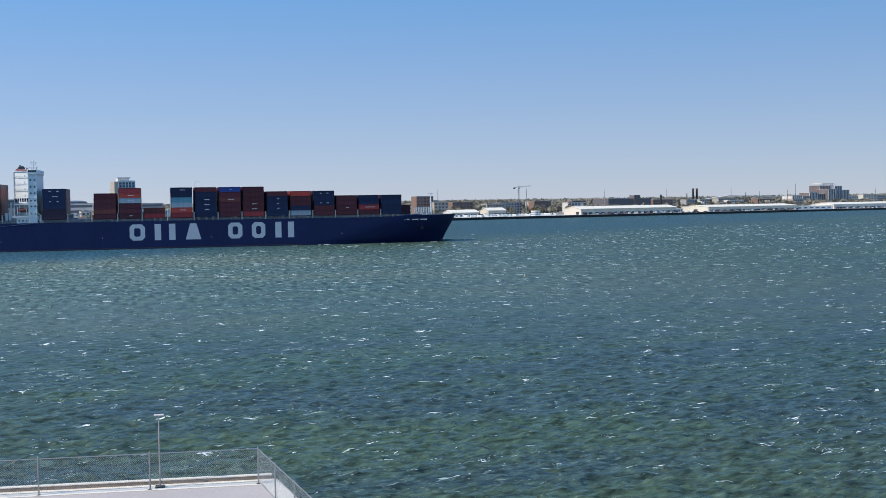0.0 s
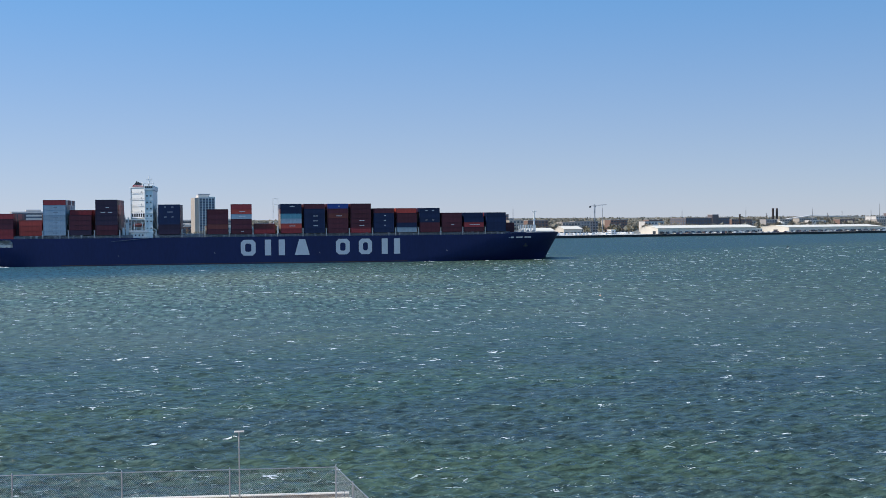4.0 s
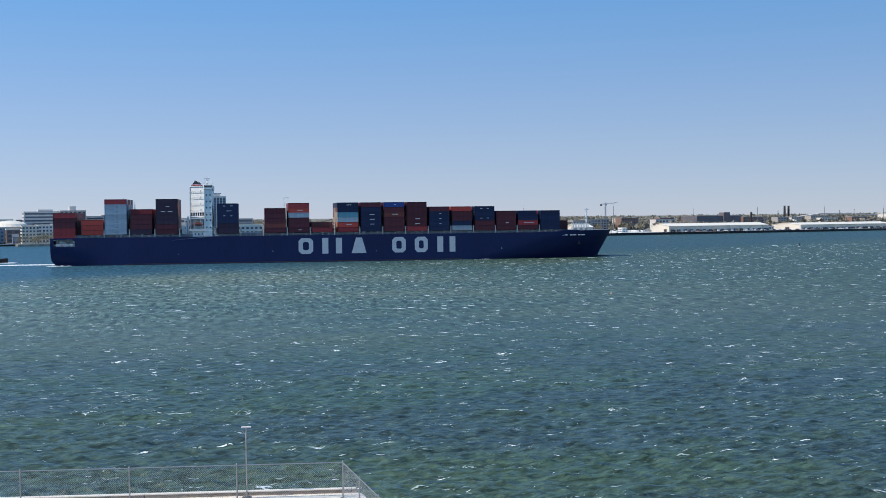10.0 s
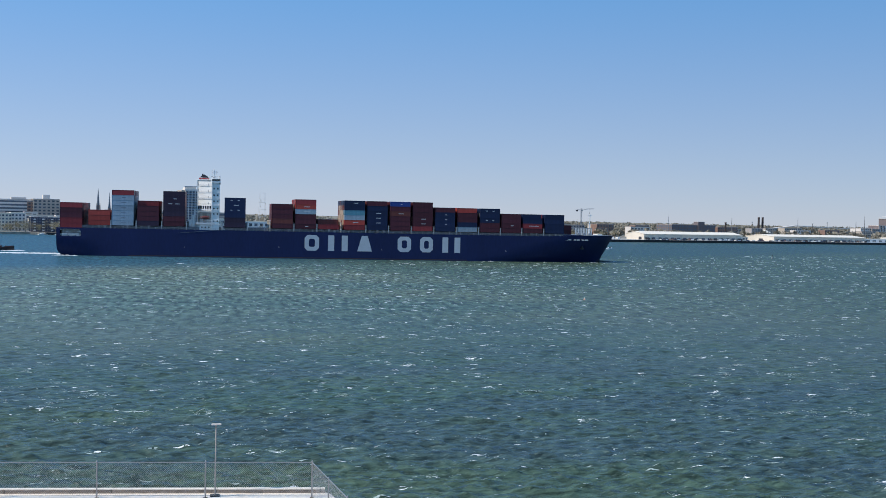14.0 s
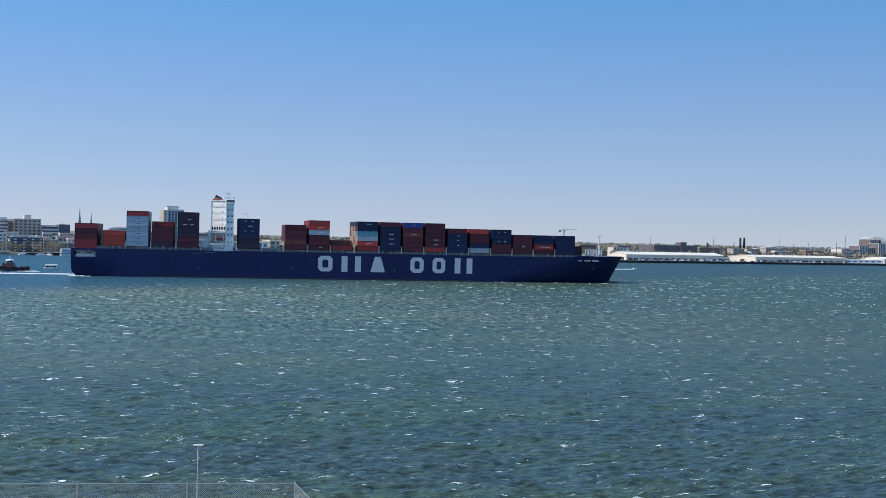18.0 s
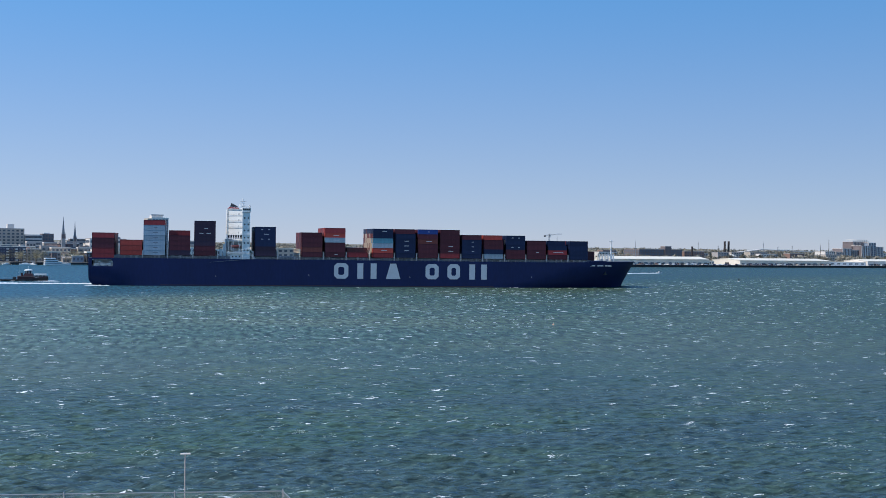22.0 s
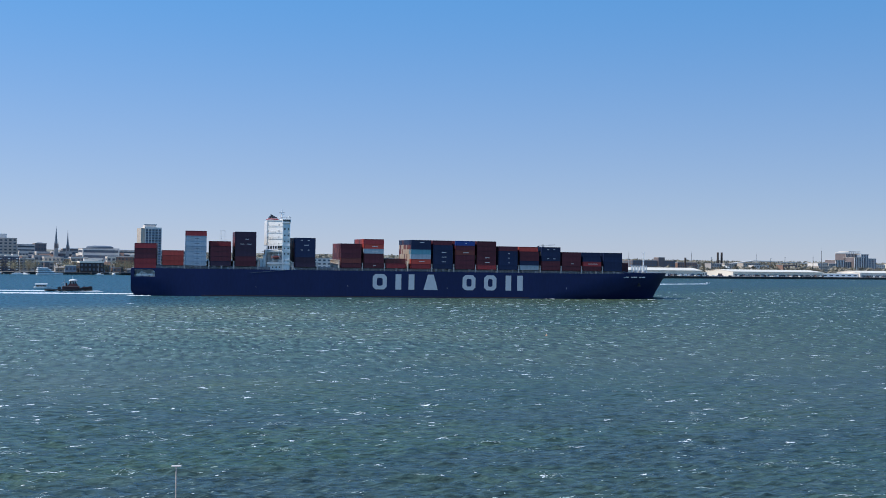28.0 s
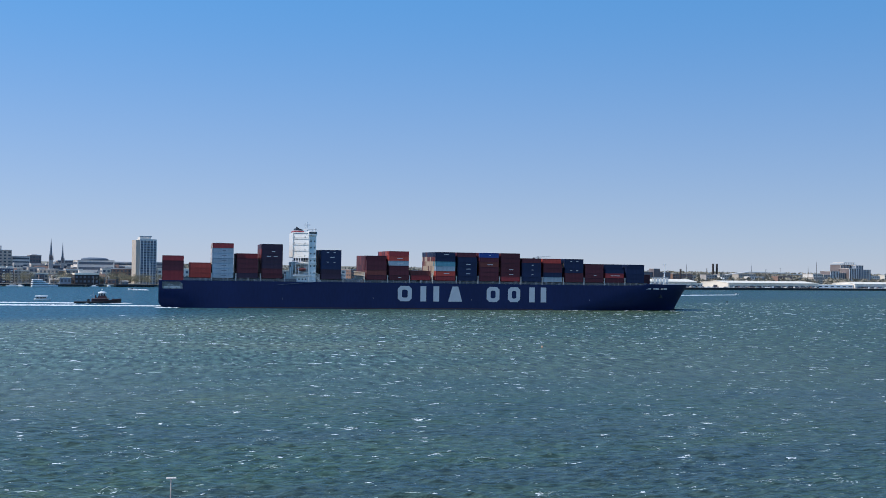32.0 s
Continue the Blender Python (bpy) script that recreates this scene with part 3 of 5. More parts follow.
# pale maker's marks on single containers, as bars
for x, k, n, w in [(80.0, 5, 2, 1.6), (80.0, 4, 1, 3.6), (80.0, 3, 2, 1.4), (164.3, 3, 1, 3.6), (164.3, 2, 1, 3.6), (164.3, 1, 1, 3.2), (191.9, 2, 1, 3.6),
                   (191.9, 1, 1, 3.6), (205.8, 3, 1, 1.5), (205.8, 2, 1, 1.5), (205.8, 1, 1, 1.5), (233.8, 4, 2, 1.6), (233.8, 2, 2, 1.6), (247.3, 1, 1, 2.2),
                   (178.2, 3, 1, 4.2), (121.4, 4, 1, 4.2), (121.4, 3, 1, 4.6), (150.5, 5, 1, 3.6), (150.5, 1, 1, 4.2), (45.0, 5, 1, 2.4), (45.0, 4, 2, 3.0),
                   (16.3, 5, 1, 2.6), (16.3, 4, 1, 3.6), (16.3, 3, 1, 3.6), (16.3, 2, 1, 3.6), (16.3, 1, 1, 3.6), (16.3, 0, 1, 3.6), (121.4, 0, 1, 2.2), (178.2, 5, 1, 1.2), (261.0, 1, 1, 8.0)]:
    s = Shape()
    for i in range(n):
        c = x + 12.2 * (i + 1) / (n + 1) + (0.6 if n == 1 else 0)
        s.box(c - w * 0.4, c + w * 0.4, 0.40, 0.43, BASE + k * TIER + 1.25, BASE + k * TIER + 1.6)
    dark_on_pale = x == 16.3
    part("marking", s, M["slate"] if dark_on_pale else M["mark"], ship, "dark marking bar" if dark_on_pale else "pale marking bar")

# lashing bridges between the bays, pedestals along the side
ped = Shape().box(-0.22, 0.22, 0, 0.5, 0, 1.9).box(-0.5, 0.5, 0, 0.6, 1.7, 1.9).mesh("pedestal", M["mid_steel"])
lash = Shape()
for y in [0.3 + i * 7.05 for i in range(7)]:
    lash.box(-0.28, 0.28, y, y + 0.35, 0, 4.6)
lash.box(-0.45, 0.45, 0.3, BEAM - 0.3, 1.9, 2.1).box(-0.4, 0.4, 0.3, BEAM - 0.3, 4.5, 4.65)
lash_me = lash.mesh("lashing_bridge", M["grey_steel"])
lash_x = [15.9, 30.0, 44.3, 58.4, 79.0, 93.4, 106.6, 120.6, 134.2, 148.6, 163.5, 177.3, 191.1, 205.0, 218.9, 232.9, 246.6, 260.2, 274.2]
gear_s = Shape()
for i in range(17):
    gear_s.box(-0.3, 0.1, 0.3 + i * 2.52, 0.55 + i * 2.52, 0, 6.2)
for z in (1.6, 3.9, 6.1):
    gear_s.box(-0.5, 0.2, 0.3, BEAM - 0.3, z, z + 0.22)
for i in range(16):
    gear_s.box(-0.35, 0.1, 1.0 + i * 2.52, 2.3 + i * 2.52, 2.2, 3.0 + 0.5 * (i % 3))
gear_me = gear_s.mesh("lashing_bridge", M["cream"])
for x in lash_x:
    piece("lashing_bridge", gear_me if x in (106.6, 148.6) else lash_me, ship, pose(x, 0, 16), "beige lashing bridge hung with gear" if x in (106.6, 148.6) else "")
for x0, outer, inner, top, base in BAYS[1:]:
    for dx in (2.6, 6.1, 9.6):
        piece("pedestal", ped, ship, pose(x0 + dx + bay_rng.uniform(-0.9, 0.9), 0.15, 16) @ Matrix.Diagonal((bay_rng.uniform(0.6, 2.4), 1, bay_rng.uniform(0.55, 1.02), 1)))
for i in range(6):
    piece("pedestal", ped, ship, pose(94.5 + i * 2.2, 0.15, 16))
rail = Shape()
for z in (16.55, 17.05):
    rail.box(0, 288, 0.06, 0.12, z, z + 0.05)
for i in range(97):
    rail.box(i * 3.0, i * 3.0 + 0.06, 0.06, 0.12, 16, 17.1)
part("deck_rail", rail, M["grey_steel"], ship)

# open mooring deck in the stern quarter, with its winches
bm = bmesh.new()
bm.from_mesh(hull.data)
gone = [f for f in bm.faces if f.normal.y < -0.5 and -12.0 < f.calc_center_median().x < 0 and 10.5 < f.calc_center_median().z < 15.9]
bmesh.ops.delete(bm, geom=gone, context="FACES")
bm.to_mesh(hull.data)
bm.free()
frame_s = Shape().box(-12.05, 0.05, 0.0, 0.12, 10.45, 11.15).box(-12.05, 0.05, 0.0, 0.12, 15.2, 16.05).box(-0.45, 0.05, 0.0, 0.12, 11.15, 15.2)
frame_s.prism([(-0.45, 13.9), (-0.45, 15.2), (-1.8, 15.2)], 0.0, 0.12)
part("opening_frame", frame_s, M["hull"], hull)
room = Shape().box(-12.05, 0.05, 0.12, 7.6, 10.5, 10.9).box(-12.05, 0.05, 7.0, 7.6, 10.9, 15.5).box(-12.05, 0.05, 0.12, 7.6, 15.3, 15.7).box(-0.3, 0.05, 0.12, 7.0, 10.9, 15.3)
part("mooring_deck", room, M["lightsteel"], hull, "grey steel mooring deck inside the hull opening")
g_rng = random.Random(9)
for x, y, r, w in ((-9.9, 1.6, 0.8, 1.3), (-6.7, 2.4, 1.05, 1.7), (-3.2, 1.5, 0.7, 1.1), (-4.9, 4.2, 0.9, 1.4)):
    g = Shape().cyl((x - w / 2, y, 12.1), (x + w / 2, y, 12.1), r * 0.7, n=10).cyl((x - w / 2 - 0.1, y, 12.1), (x - w / 2, y, 12.1), r, n=12).cyl((x + w / 2, y, 12.1), (x + w / 2 + 0.1, y, 12.1), r, n=12)
    g.box(x - w / 2 - 0.3, x + w / 2 + 0.5, y - 0.5, y + 0.5, 10.9, 11.5).box(x + w / 2 + 0.1, x + w / 2 + 0.8, y - 0.4, y + 0.4, 11.5, 12.9)
    part("mooring_winch", g, M["white"], hull, "pale grey mooring winch")
for i in range(9):
    x, h = -11.6 + i * 1.3 + g_rng.uniform(-0.4, 0.4), g_rng.uniform(0.5, 1.3)
    part("bollard", Shape().cyl((x, 0.7, 10.9), (x, 0.7, 10.9 + h), 0.22, n=8).box(x - 0.4, x + 0.4, 0.5, 0.9, 10.9, 11.15), M["white"] if i % 3 else M["dark"], hull)
for i in range(14):
    x, z = -11.7 + i * 0.8 + g_rng.uniform(-0.3, 0.3), g_rng.uniform(11.6, 14.9)
    part("fairlead", Shape().box(x - g_rng.uniform(0.2, 0.7), x + g_rng.uniform(0.2, 0.7), 0.25, 0.6, z, z + g_rng.uniform(0.2, 0.6)), M["white"], hull)
gr = Shape()
for z in (11.75, 12.3):
    gr.box(-12.0, -0.5, 0.14, 0.20, z, z + 0.07)
for i in range(10):
    gr.box(-11.9 + i * 1.25, -11.8 + i * 1.25, 0.14, 0.20, 11.1, 12.35)
part("guard_rail", gr, M["white"], hull, "white guard rail across the opening")
part("brace", Shape().prism([(-8.4, 15.2), (-8.0, 15.2), (-6.4, 11.1), (-6.8, 11.1)], 0.3, 0.5).prism([(-11.0, 11.1), (-10.7, 11.1), (-9.5, 15.2), (-9.8, 15.2)], 0.3, 0.5), M["lightsteel"], hull)

# deckhouse
house = Shape().box(73.0, 77.0, 1.0, BEAM - 1.0, 15.9, 43.6)
house_ob = part("deckhouse", house, M["white"], ship, "white painted steel deckhouse")
cas = Shape().prism_z([(64.0, 9.8), (73.0, 0.9), (73.0, BEAM - 0.9), (64.0, BEAM - 9.8)], 30.4, 45.4)
cas.prism_z([(64.0, 9.8), (73.0, 2.0), (73.0, BEAM - 2.0), (64.0, BEAM - 9.8)], 15.9, 27.6)
part("engine_casing", cas, M["white"], ship, "white engine casing with stepped decks")
for z in (18.6, 21.6, 24.6, 27.6, 30.4, 34.1, 37.8, 41.5, 45.4):
    e, hh = (0.6, 0.14) if z in (21.6, 27.6, 30.4, 45.4) else (0.16, 0.07)
    s = Shape().prism_z([(64.0 - e, 9.6), (73.0 - e, 0.9 - e * 0.7), (77.0 + e * 0.3, 0.95 - e * 0.6), (77.0 + e * 0.3, 6), (72.6, 6), (66, 12)], z - hh, z + hh * 0.7)
    part("deck_edge", s, M["white"], ship)
for x, y in ((64.2, 9.3), (72.8, 0.8)):
    part("pillar", Shape().box(x - 0.25, x + 0.25, y - 0.25, y + 0.25, 15.9, 45.2), M["white"], ship)
bridge = Shape().cham(72.2, 77.4, 0.2, BEAM - 0.2, 43.7, 46.3, 0.3)
bridge_ob = part("bridge", bridge, M["white"], ship, "white navigation bridge with wings")
win = Shape().box(0, 1.0, -0.06, 0.05, 0, 1.1).mesh("window", M["glass"])
for i in range(4):
    piece("window", win, bridge_ob, pose(72.7 + i * 1.12, 0.2, 44.7))
part("wing_rail", Shape().box(72.2, 77.4, 0.25, 0.33, 47.2, 47.3).box(77.3, 77.4, 0.25, 6, 47.2, 47.3).box(77.2, 77.3, 0.25, 0.33, 46.3, 47.2).box(74.6, 74.7, 0.25, 0.33, 46.3, 47.2), M["dark"], bridge_ob)
for z in (21.0, 25.0, 28.2, 32.4, 36.0, 39.8):
    for x in (73.5, 75.6):
        piece("window", win, house_ob, pose(x, 1.0, z) @ Matrix.Diagonal((0.75, 1, 0.8, 1)))
for i in range(6):
    piece("window", win, house_ob, pose(64.6 + i * 1.35, 9.0 - i * 1.17, 28.0, 0, 0, -41) @ Matrix.Diagonal((1.15, 1, 1.9, 1)))
fun = Shape().loft([[(64.8, 12, 45.4), (71.0, 12, 45.4), (71.0, 31, 45.4), (64.8, 31, 45.4)], [(65.2, 12.4, 47.0), (70.8, 12.4, 46.6), (70.8, 30.6, 46.6), (65.2, 30.6, 47.0)]])
fun_ob = part("funnel", fun, M["white"], ship, "low white funnel with a dark red band and black pipes")
part("funnel_band", Shape().loft([[(64.7, 11.9, 46.0), (71.0, 11.9, 46.0), (71.0, 31, 46.0), (64.7, 31, 46.0)], [(65.1, 12.2, 46.8), (70.8, 12.2, 46.5), (70.8, 30.8, 46.5), (65.1, 30.8, 46.8)]]), M["funnel"], fun_ob, "dark red band")
part("funnel_cap", Shape().loft([[(65.4, 13, 46.8), (70.6, 13, 46.6), (70.6, 30, 46.6), (65.4, 30, 46.8)], [(66.6, 15, 48.5), (70.0, 15, 47.6), (70.0, 28, 47.6), (66.6, 28, 48.5)]]), M["black"], fun_ob)
for i in range(4):
    part("exhaust_pipe", Shape().cyl((67.0 + 0.75 * i, 17 + 2 * i, 47.4), (66.8 + 0.75 * i, 17 + 2 * i, 49.2 - 0.3 * i), 0.4, n=8), M["dark"], fun_ob)
mast = Shape().cyl((73.6, 21, 46.4), (73.6, 21, 52.6), 0.45, 0.2).box(72.2, 75.0, 20.8, 21.2, 49.2, 49.5).box(71.9, 75.4, 19, 23, 47.6, 47.8)
mast.cyl((72.4, 21, 49.4), (72.4, 21, 51.6), 0.12).cyl((74.8, 21, 49.4), (74.8, 21, 51.2), 0.12)
mast_ob = part("radar_mast", mast, M["white"], ship, "white radar mast")
part("radar_scanner", Shape().box(72.0, 75.6, 20.6, 20.9, 50.4, 50.8), M["lightsteel"], mast_ob)
for dx in (71.0, 76.8):
    s = Shape().cyl((dx, 6, 46.4), (dx, 6, 47.4), 0.3)
    for k in range(5):
        a0, a1 = math.pi * (k / 5 - 0.5), math.pi * ((k + 1) / 5 - 0.5)
        s.cyl((dx, 6, 47.8 + 0.5 * math.sin(a0)), (dx, 6, 47.8 + 0.5 * math.sin(a1)), 0.5 * math.cos(a0) + 0.01, 0.5 * math.cos(a1) + 0.01, 10)
    part("satellite_dome", s, M["white"], ship, smooth=True)
boat = Shape()
br = []
for x, w, h in ((65.9, 0.3, 0.4), (66.5, 1.1, 0.9), (68.2, 1.45, 1.15), (70.2, 1.4, 1.1), (71.5, 1.0, 0.8), (72.0, 0.3, 0.4)):
    br.append([(x, 1.8 + w * math.cos(a), 23.3 + h * math.sin(a)) for a in [2 * math.pi * i / 10 for i in range(10)]])
boat.loft(br)
boat_ob = part("lifeboat", boat, M["rescue"], ship, "orange-red enclosed lifeboat in its davits", True)
for x in (66.6, 71.2):
    part("davit", Shape().box(x - 0.15, x + 0.15, 0.6, 0.9, 20.6, 25.6).box(x - 0.15, x + 0.15, 0.6, 3.0, 25.3, 25.6), M["white"], boat_ob)
base_ob = part("lower_house", Shape().prism_z([(62.0, 6.0), (66.0, 1.9), (77.0, 1.7), (77.0, BEAM - 1.7), (66.0, BEAM - 1.9), (62.0, BEAM - 6.0)], 15.9, 19.3), M["white"], ship, "white lower house at deck level")
for z, e in ((19.3, 0.9), (26.4, 0.5)):
    part("boat_deck", Shape().prism_z([(61.4 - e, 8.0), (66.0 - e, 0.9), (77.6, 0.5), (77.6, 8.0)], z, z + 0.28), M["white"], ship, "white boat deck edge")
for x in (64.8, 67.6, 70.4, 73.2, 76.6):
    part("deck_stanchion", Shape().box(x - 0.11, x + 0.11, 0.9, 1.1, 19.5, 26.4), M["white"], ship)
for i in range(5):
    piece("window", win, base_ob, pose(66.8 + i * 2.0, 1.75, 17.0) @ Matrix.Diagonal((0.7, 1, 0.8, 1)))
lad_s = Shape()
for i in range(4):
    lad_s.prism([(76.0 + 0.5 * i, 19.5 + 0.2 * i), (76.2 + 0.5 * i, 19.5 + 0.2 * i), (79.8 + 0.3 * i, 16.1), (79.6 + 0.3 * i, 16.1)], 0.5 + 0.2 * i, 0.6 + 0.2 * i)
part("deck_stair", lad_s, M["white"], ship, "white stair and braces beside the house")
part("hose_platform", Shape().box(63.6, 74.5, 0.5, 4, 19.2, 20.3), M["lightsteel"], ship, "pale grey boat deck bulwark")
lad = Shape().prism([(53.5, 14.0), (54.0, 13.9), (75.0, 15.7), (74.2, 15.9)], -0.14, -0.02)
part("boarding_ladder", lad, M["slate"], ship, "stowed boarding ladder on the hull side")

vent_me = Shape().box(0, 1.0, -0.08, 0.05, 0, 1.4).mesh("vent", M["grey_steel"])
for z in (31.0, 34.7, 38.4, 42.0):
    for i in (0, 4):
        piece("vent", vent_me, house_ob, pose(64.35 + i * 1.5, 9.45 - i * 1.49, z, 0, 0, -44.7) @ Matrix.Diagonal((0.7 + 0.3 * (i % 2), 1, 1.0 - 0.2 * (i % 3), 1)))
crane_s = Shape().cyl((78.6, 2.2, 16), (78.6, 2.2, 20.4), 0.3, n=8).prism([(78.4, 20.0), (78.8, 20.6), (75.0, 23.4), (74.8, 23.1)], 2.0, 2.4)
part("provision_crane", crane_s, M["cream"], ship, "small cream deck crane beside the house")
for z in (19.6, 22.6, 25.6, 28.6, 31.4, 35.1, 38.8, 42.5):
    part("deck_railing", Shape().cyl((63.5, 9.5, z), (72.6, 0.45, z), 0.06, n=4).cyl((63.5, 9.5, z - 0.5), (72.6, 0.45, z - 0.5), 0.05, n=4), M["grey_steel"], ship)
for x, z, w, h in ((59.6, 16, 1.6, 5.6), (61.6, 16, 1.2, 8.2), (62.6, 16, 0.8, 11.5)):
    part("vent_trunk", Shape().box(x, x + w, 3.0, 5.0, z, z + h).box(x - 0.2, x + w + 0.2, 2.8, 5.2, z + h, z + h + 0.3), M["lightsteel"], ship)

# forecastle
fore = Shape().cyl((310.5, 21, 16.5), (310.5, 21, 30.4), 0.62, 0.36).box(308.9, 312.1, 20.8, 21.2, 29.6, 29.9).box(309.6, 311.4, 20.4, 21.6, 24.6, 24.8)
part("foremast", fore, M["white"], ship, "white foremast with a crosstree")
brk = part("breakwater", Shape().prism([(297.0, 16.4), (309.5, 16.6), (309.5, 17.2), (297.0, 17.0)], 12, 31).box(297.6, 309.2, 11.7, 12, 21.2, 21.6), M["grey_steel"], ship, "grey ribbed breakwater on the forecastle")
rib_me = Shape().box(0, 0.45, 11.4, 11.98, 16.5, 21.19).mesh("rib", M["white"])
for i in range(11):
    piece("rib", rib_me, brk, pose(298.0 + i * 1.05, 0, 0))
for x in (300, 303.5, 307):
    part("anchor_winch", Shape().cyl((x, 9.5, 17.5), (x, 11.2, 17.5), 0.9, n=10), M["grey_steel"], ship)
anc = Shape().box(300.2, 301.0, 4.0, 4.9, 8.6, 10.2).box(299.4, 301.8, 4.2, 4.7, 8.2, 8.9)
part("anchor", anc, M["dark"], ship)

# black bulb, drawn out past the stem to double as the bow's shadow
bulb = []
for u in range(9):
    a = math.pi * u / 8
    r = max(0.02, math.sin(a))
    bulb.append([(319.5 - 9.0 * math.cos(a), 21.4 + 4.0 * r * math.cos(b), -1.2 + 2.1 * r * math.sin(b)) for b in [2 * math.pi * i / 10 for i in range(10)]])
part("bulbous_bow", Shape().loft(bulb), M["black"], ship, "dark bulbous bow just breaking the surface, drawn out as the bow's shadow", True)

# churned water that goes with the hull
w_rng = np.random.default_rng(3)
wk = new("wake", wake_strip(-11, -330, 24, 5, 9, 2600, w_rng, 0.2))
wk.matrix_basis = pose(SHIP_X, SHIP_Y, 0)
tagged(wk, "long white foaming wake astern of the ship", "wake", kind="stuff")
bw = new("bow_wave", wake_strip(312, 236, -0.4, 0.4, 1.0, 6, w_rng, 0.05))
bw.matrix_basis = pose(SHIP_X, SHIP_Y, 0)
churn = new("stern_wash", wake_strip(-13, -3, -0.1, 1.0, 0.3, 8, w_rng, 0.2))
churn.matrix_basis = pose(SHIP_X, SHIP_Y, 0)
tagged(churn, "white water churned up below the ship's counter", "stern wash", kind="stuff")
tagged(bw, "thin white bow wave along the hull", "bow wave", kind="stuff")


# ---------------------------------------------------------------- small craft
def hull_loft(length, beam, top, bow_rise):
    rings = []
    for u in (0, 0.06, 0.3, 0.6, 0.8, 0.92, 1.0):
        x = length * u
        w = beam / 2 * (1 - max(0, (u - 0.55) / 0.45) ** 2.2) * (0.9 if u == 0 else 1) + 0.02
        z = top + bow_rise * max(0, (u - 0.4) / 0.6) ** 2
        rings.append([(x, -w * 0.8, -0.8), (x, -w, 0.5 * z), (x, -w, z), (x, w, z), (x, w, 0.5 * z), (x, w * 0.8, -0.8)])
    return Shape().loft(rings)


tug = thing("tugboat", pose(-230, 738, 0), "black and red tugboat with a white wheelhouse", "tugboat")
part("hull", hull_loft(28, 9.4, 1.15, 1.9), M["black"], tug, "black steel hull with a low after deck")
part("bulwark", Shape().prism([(18.5, 1.2), (27.4, 2.5), (27.6, 3.2), (18.5, 1.9)], -3.2, -3.0), M["tugred"], tug, "dark red bow bulwark")
part("deckhouse", Shape().cham(10.2, 20.2, -3.0, 3.0, 1.1, 2.9, 0.4), M["tugred"], tug, "dark red deckhouse")
part("house_roof", Shape().cham(9.8, 20.6, -3.2, 3.2, 2.9, 3.1, 0.08), M["darkbrick"], tug)
part("upper_deck", Shape().loft([[(13.4, -2.3, 3.1), (19.4, -2.3, 3.1), (19.4, 2.3, 3.1), (13.4, 2.3, 3.1)], [(14.2, -2.0, 4.7), (18.8, -2.0, 4.7), (18.8, 2.0, 4.7), (14.2, 2.0, 4.7)]]), M["tugred"], tug, "dark red upper house with sloping sides")
wh = part("wheelhouse", Shape().cham(14.4, 18.4, -1.8, 1.8, 4.7, 6.2, 0.5), M["glass"], tug, "wheelhouse with windows all round")
for i in range(5):
    part("window_post", Shape().box(14.5 + i * 0.92, 14.65 + i * 0.92, -1.84, -1.74, 4.7, 6.2), M["white"], wh)
part("wheelhouse_roof", Shape().loft([[(16.4 + r * 2.6 * math.cos(a), r * 2.1 * math.sin(a), z) for a in [2 * math.pi * q / 14 for q in range(14)]] for r, z in ((1.0, 6.2), (1.0, 6.7), (0.8, 7.1), (0.35, 7.4))]), M["white"], wh, "white domed wheelhouse roof")
part("mast", Shape().cyl((16.2, 0, 7.3), (16.2, 0, 9.4), 0.12, 0.06).box(15.7, 16.7, -0.6, 0.6, 8.5, 8.62), M["white"], tug)
part("after_mast", Shape().cyl((11.4, 0, 3.0), (11.2, 0, 7.6), 0.12, 0.06, 6).cyl((11.3, 0, 5.6), (9.2, 0, 4.4), 0.07, n=5), M["grey_steel"], tug)
for y in (-1.5, 1.5):
    part("funnel", Shape().cyl((12.6, y, 3.0), (12.4, y, 5.0), 0.42, 0.36, 10), M["tugred"], tug)
part("tow_winch", Shape().cyl((8.2, -1.2, 2.0), (8.2, 1.2, 2.0), 0.7, n=10).box(7.4, 9.0, -1.4, -1.2, 1.1, 2.4).box(7.4, 9.0, 1.2, 1.4, 1.1, 2.4), M["dark"], tug)
part("bow_winch", Shape().cyl((23.0, -1.0, 2.5), (23.0, 1.0, 2.5), 0.6, n=10), M["dark"], tug)
part("rail", Shape().box(1, 10, -4.3, -4.24, 1.9, 1.96).box(1, 10, 4.24, 4.3, 1.9, 1.96), M["grey_steel"], tug)
for x in (2, 6, 10, 14, 18, 22):
    part("tyre_fender", Shape().cyl((x, -4.95, 0.7), (x, -4.65, 0.7), 0.5, n=10), M["dark"], tug)
tw = new("wake", wake_strip(31, -150, -1, 4.6, 6, 1250, w_rng, 0.2))
tw.matrix_basis = pose(-230, 738, 0)
tagged(tw, "white foaming wake of the tugboat", "wake", kind="stuff")

launch = thing("tour_launch", pose(-98, 785, 0), "white passenger launch with a flat canopy", "boat")
part("hull", hull_loft(10.6, 3.8, 1.1, 0.5), M["white"], launch)
part("cabin", Shape().cham(1.2, 8, -1.6, 1.6, 1.0, 2.1, 0.2), M["glass"], launch, "dark window band")
part("canopy", Shape().cham(0.7, 8.6, -1.8, 1.8, 2.1, 3.1, 0.25), M["white"], launch, "white canopy")
for x in (1.2, 3.4, 5.6, 7.8):
    part("post", Shape().box(x, x + 0.15, -1.78, -1.62, 1.0, 2.2), M["white"], launch)


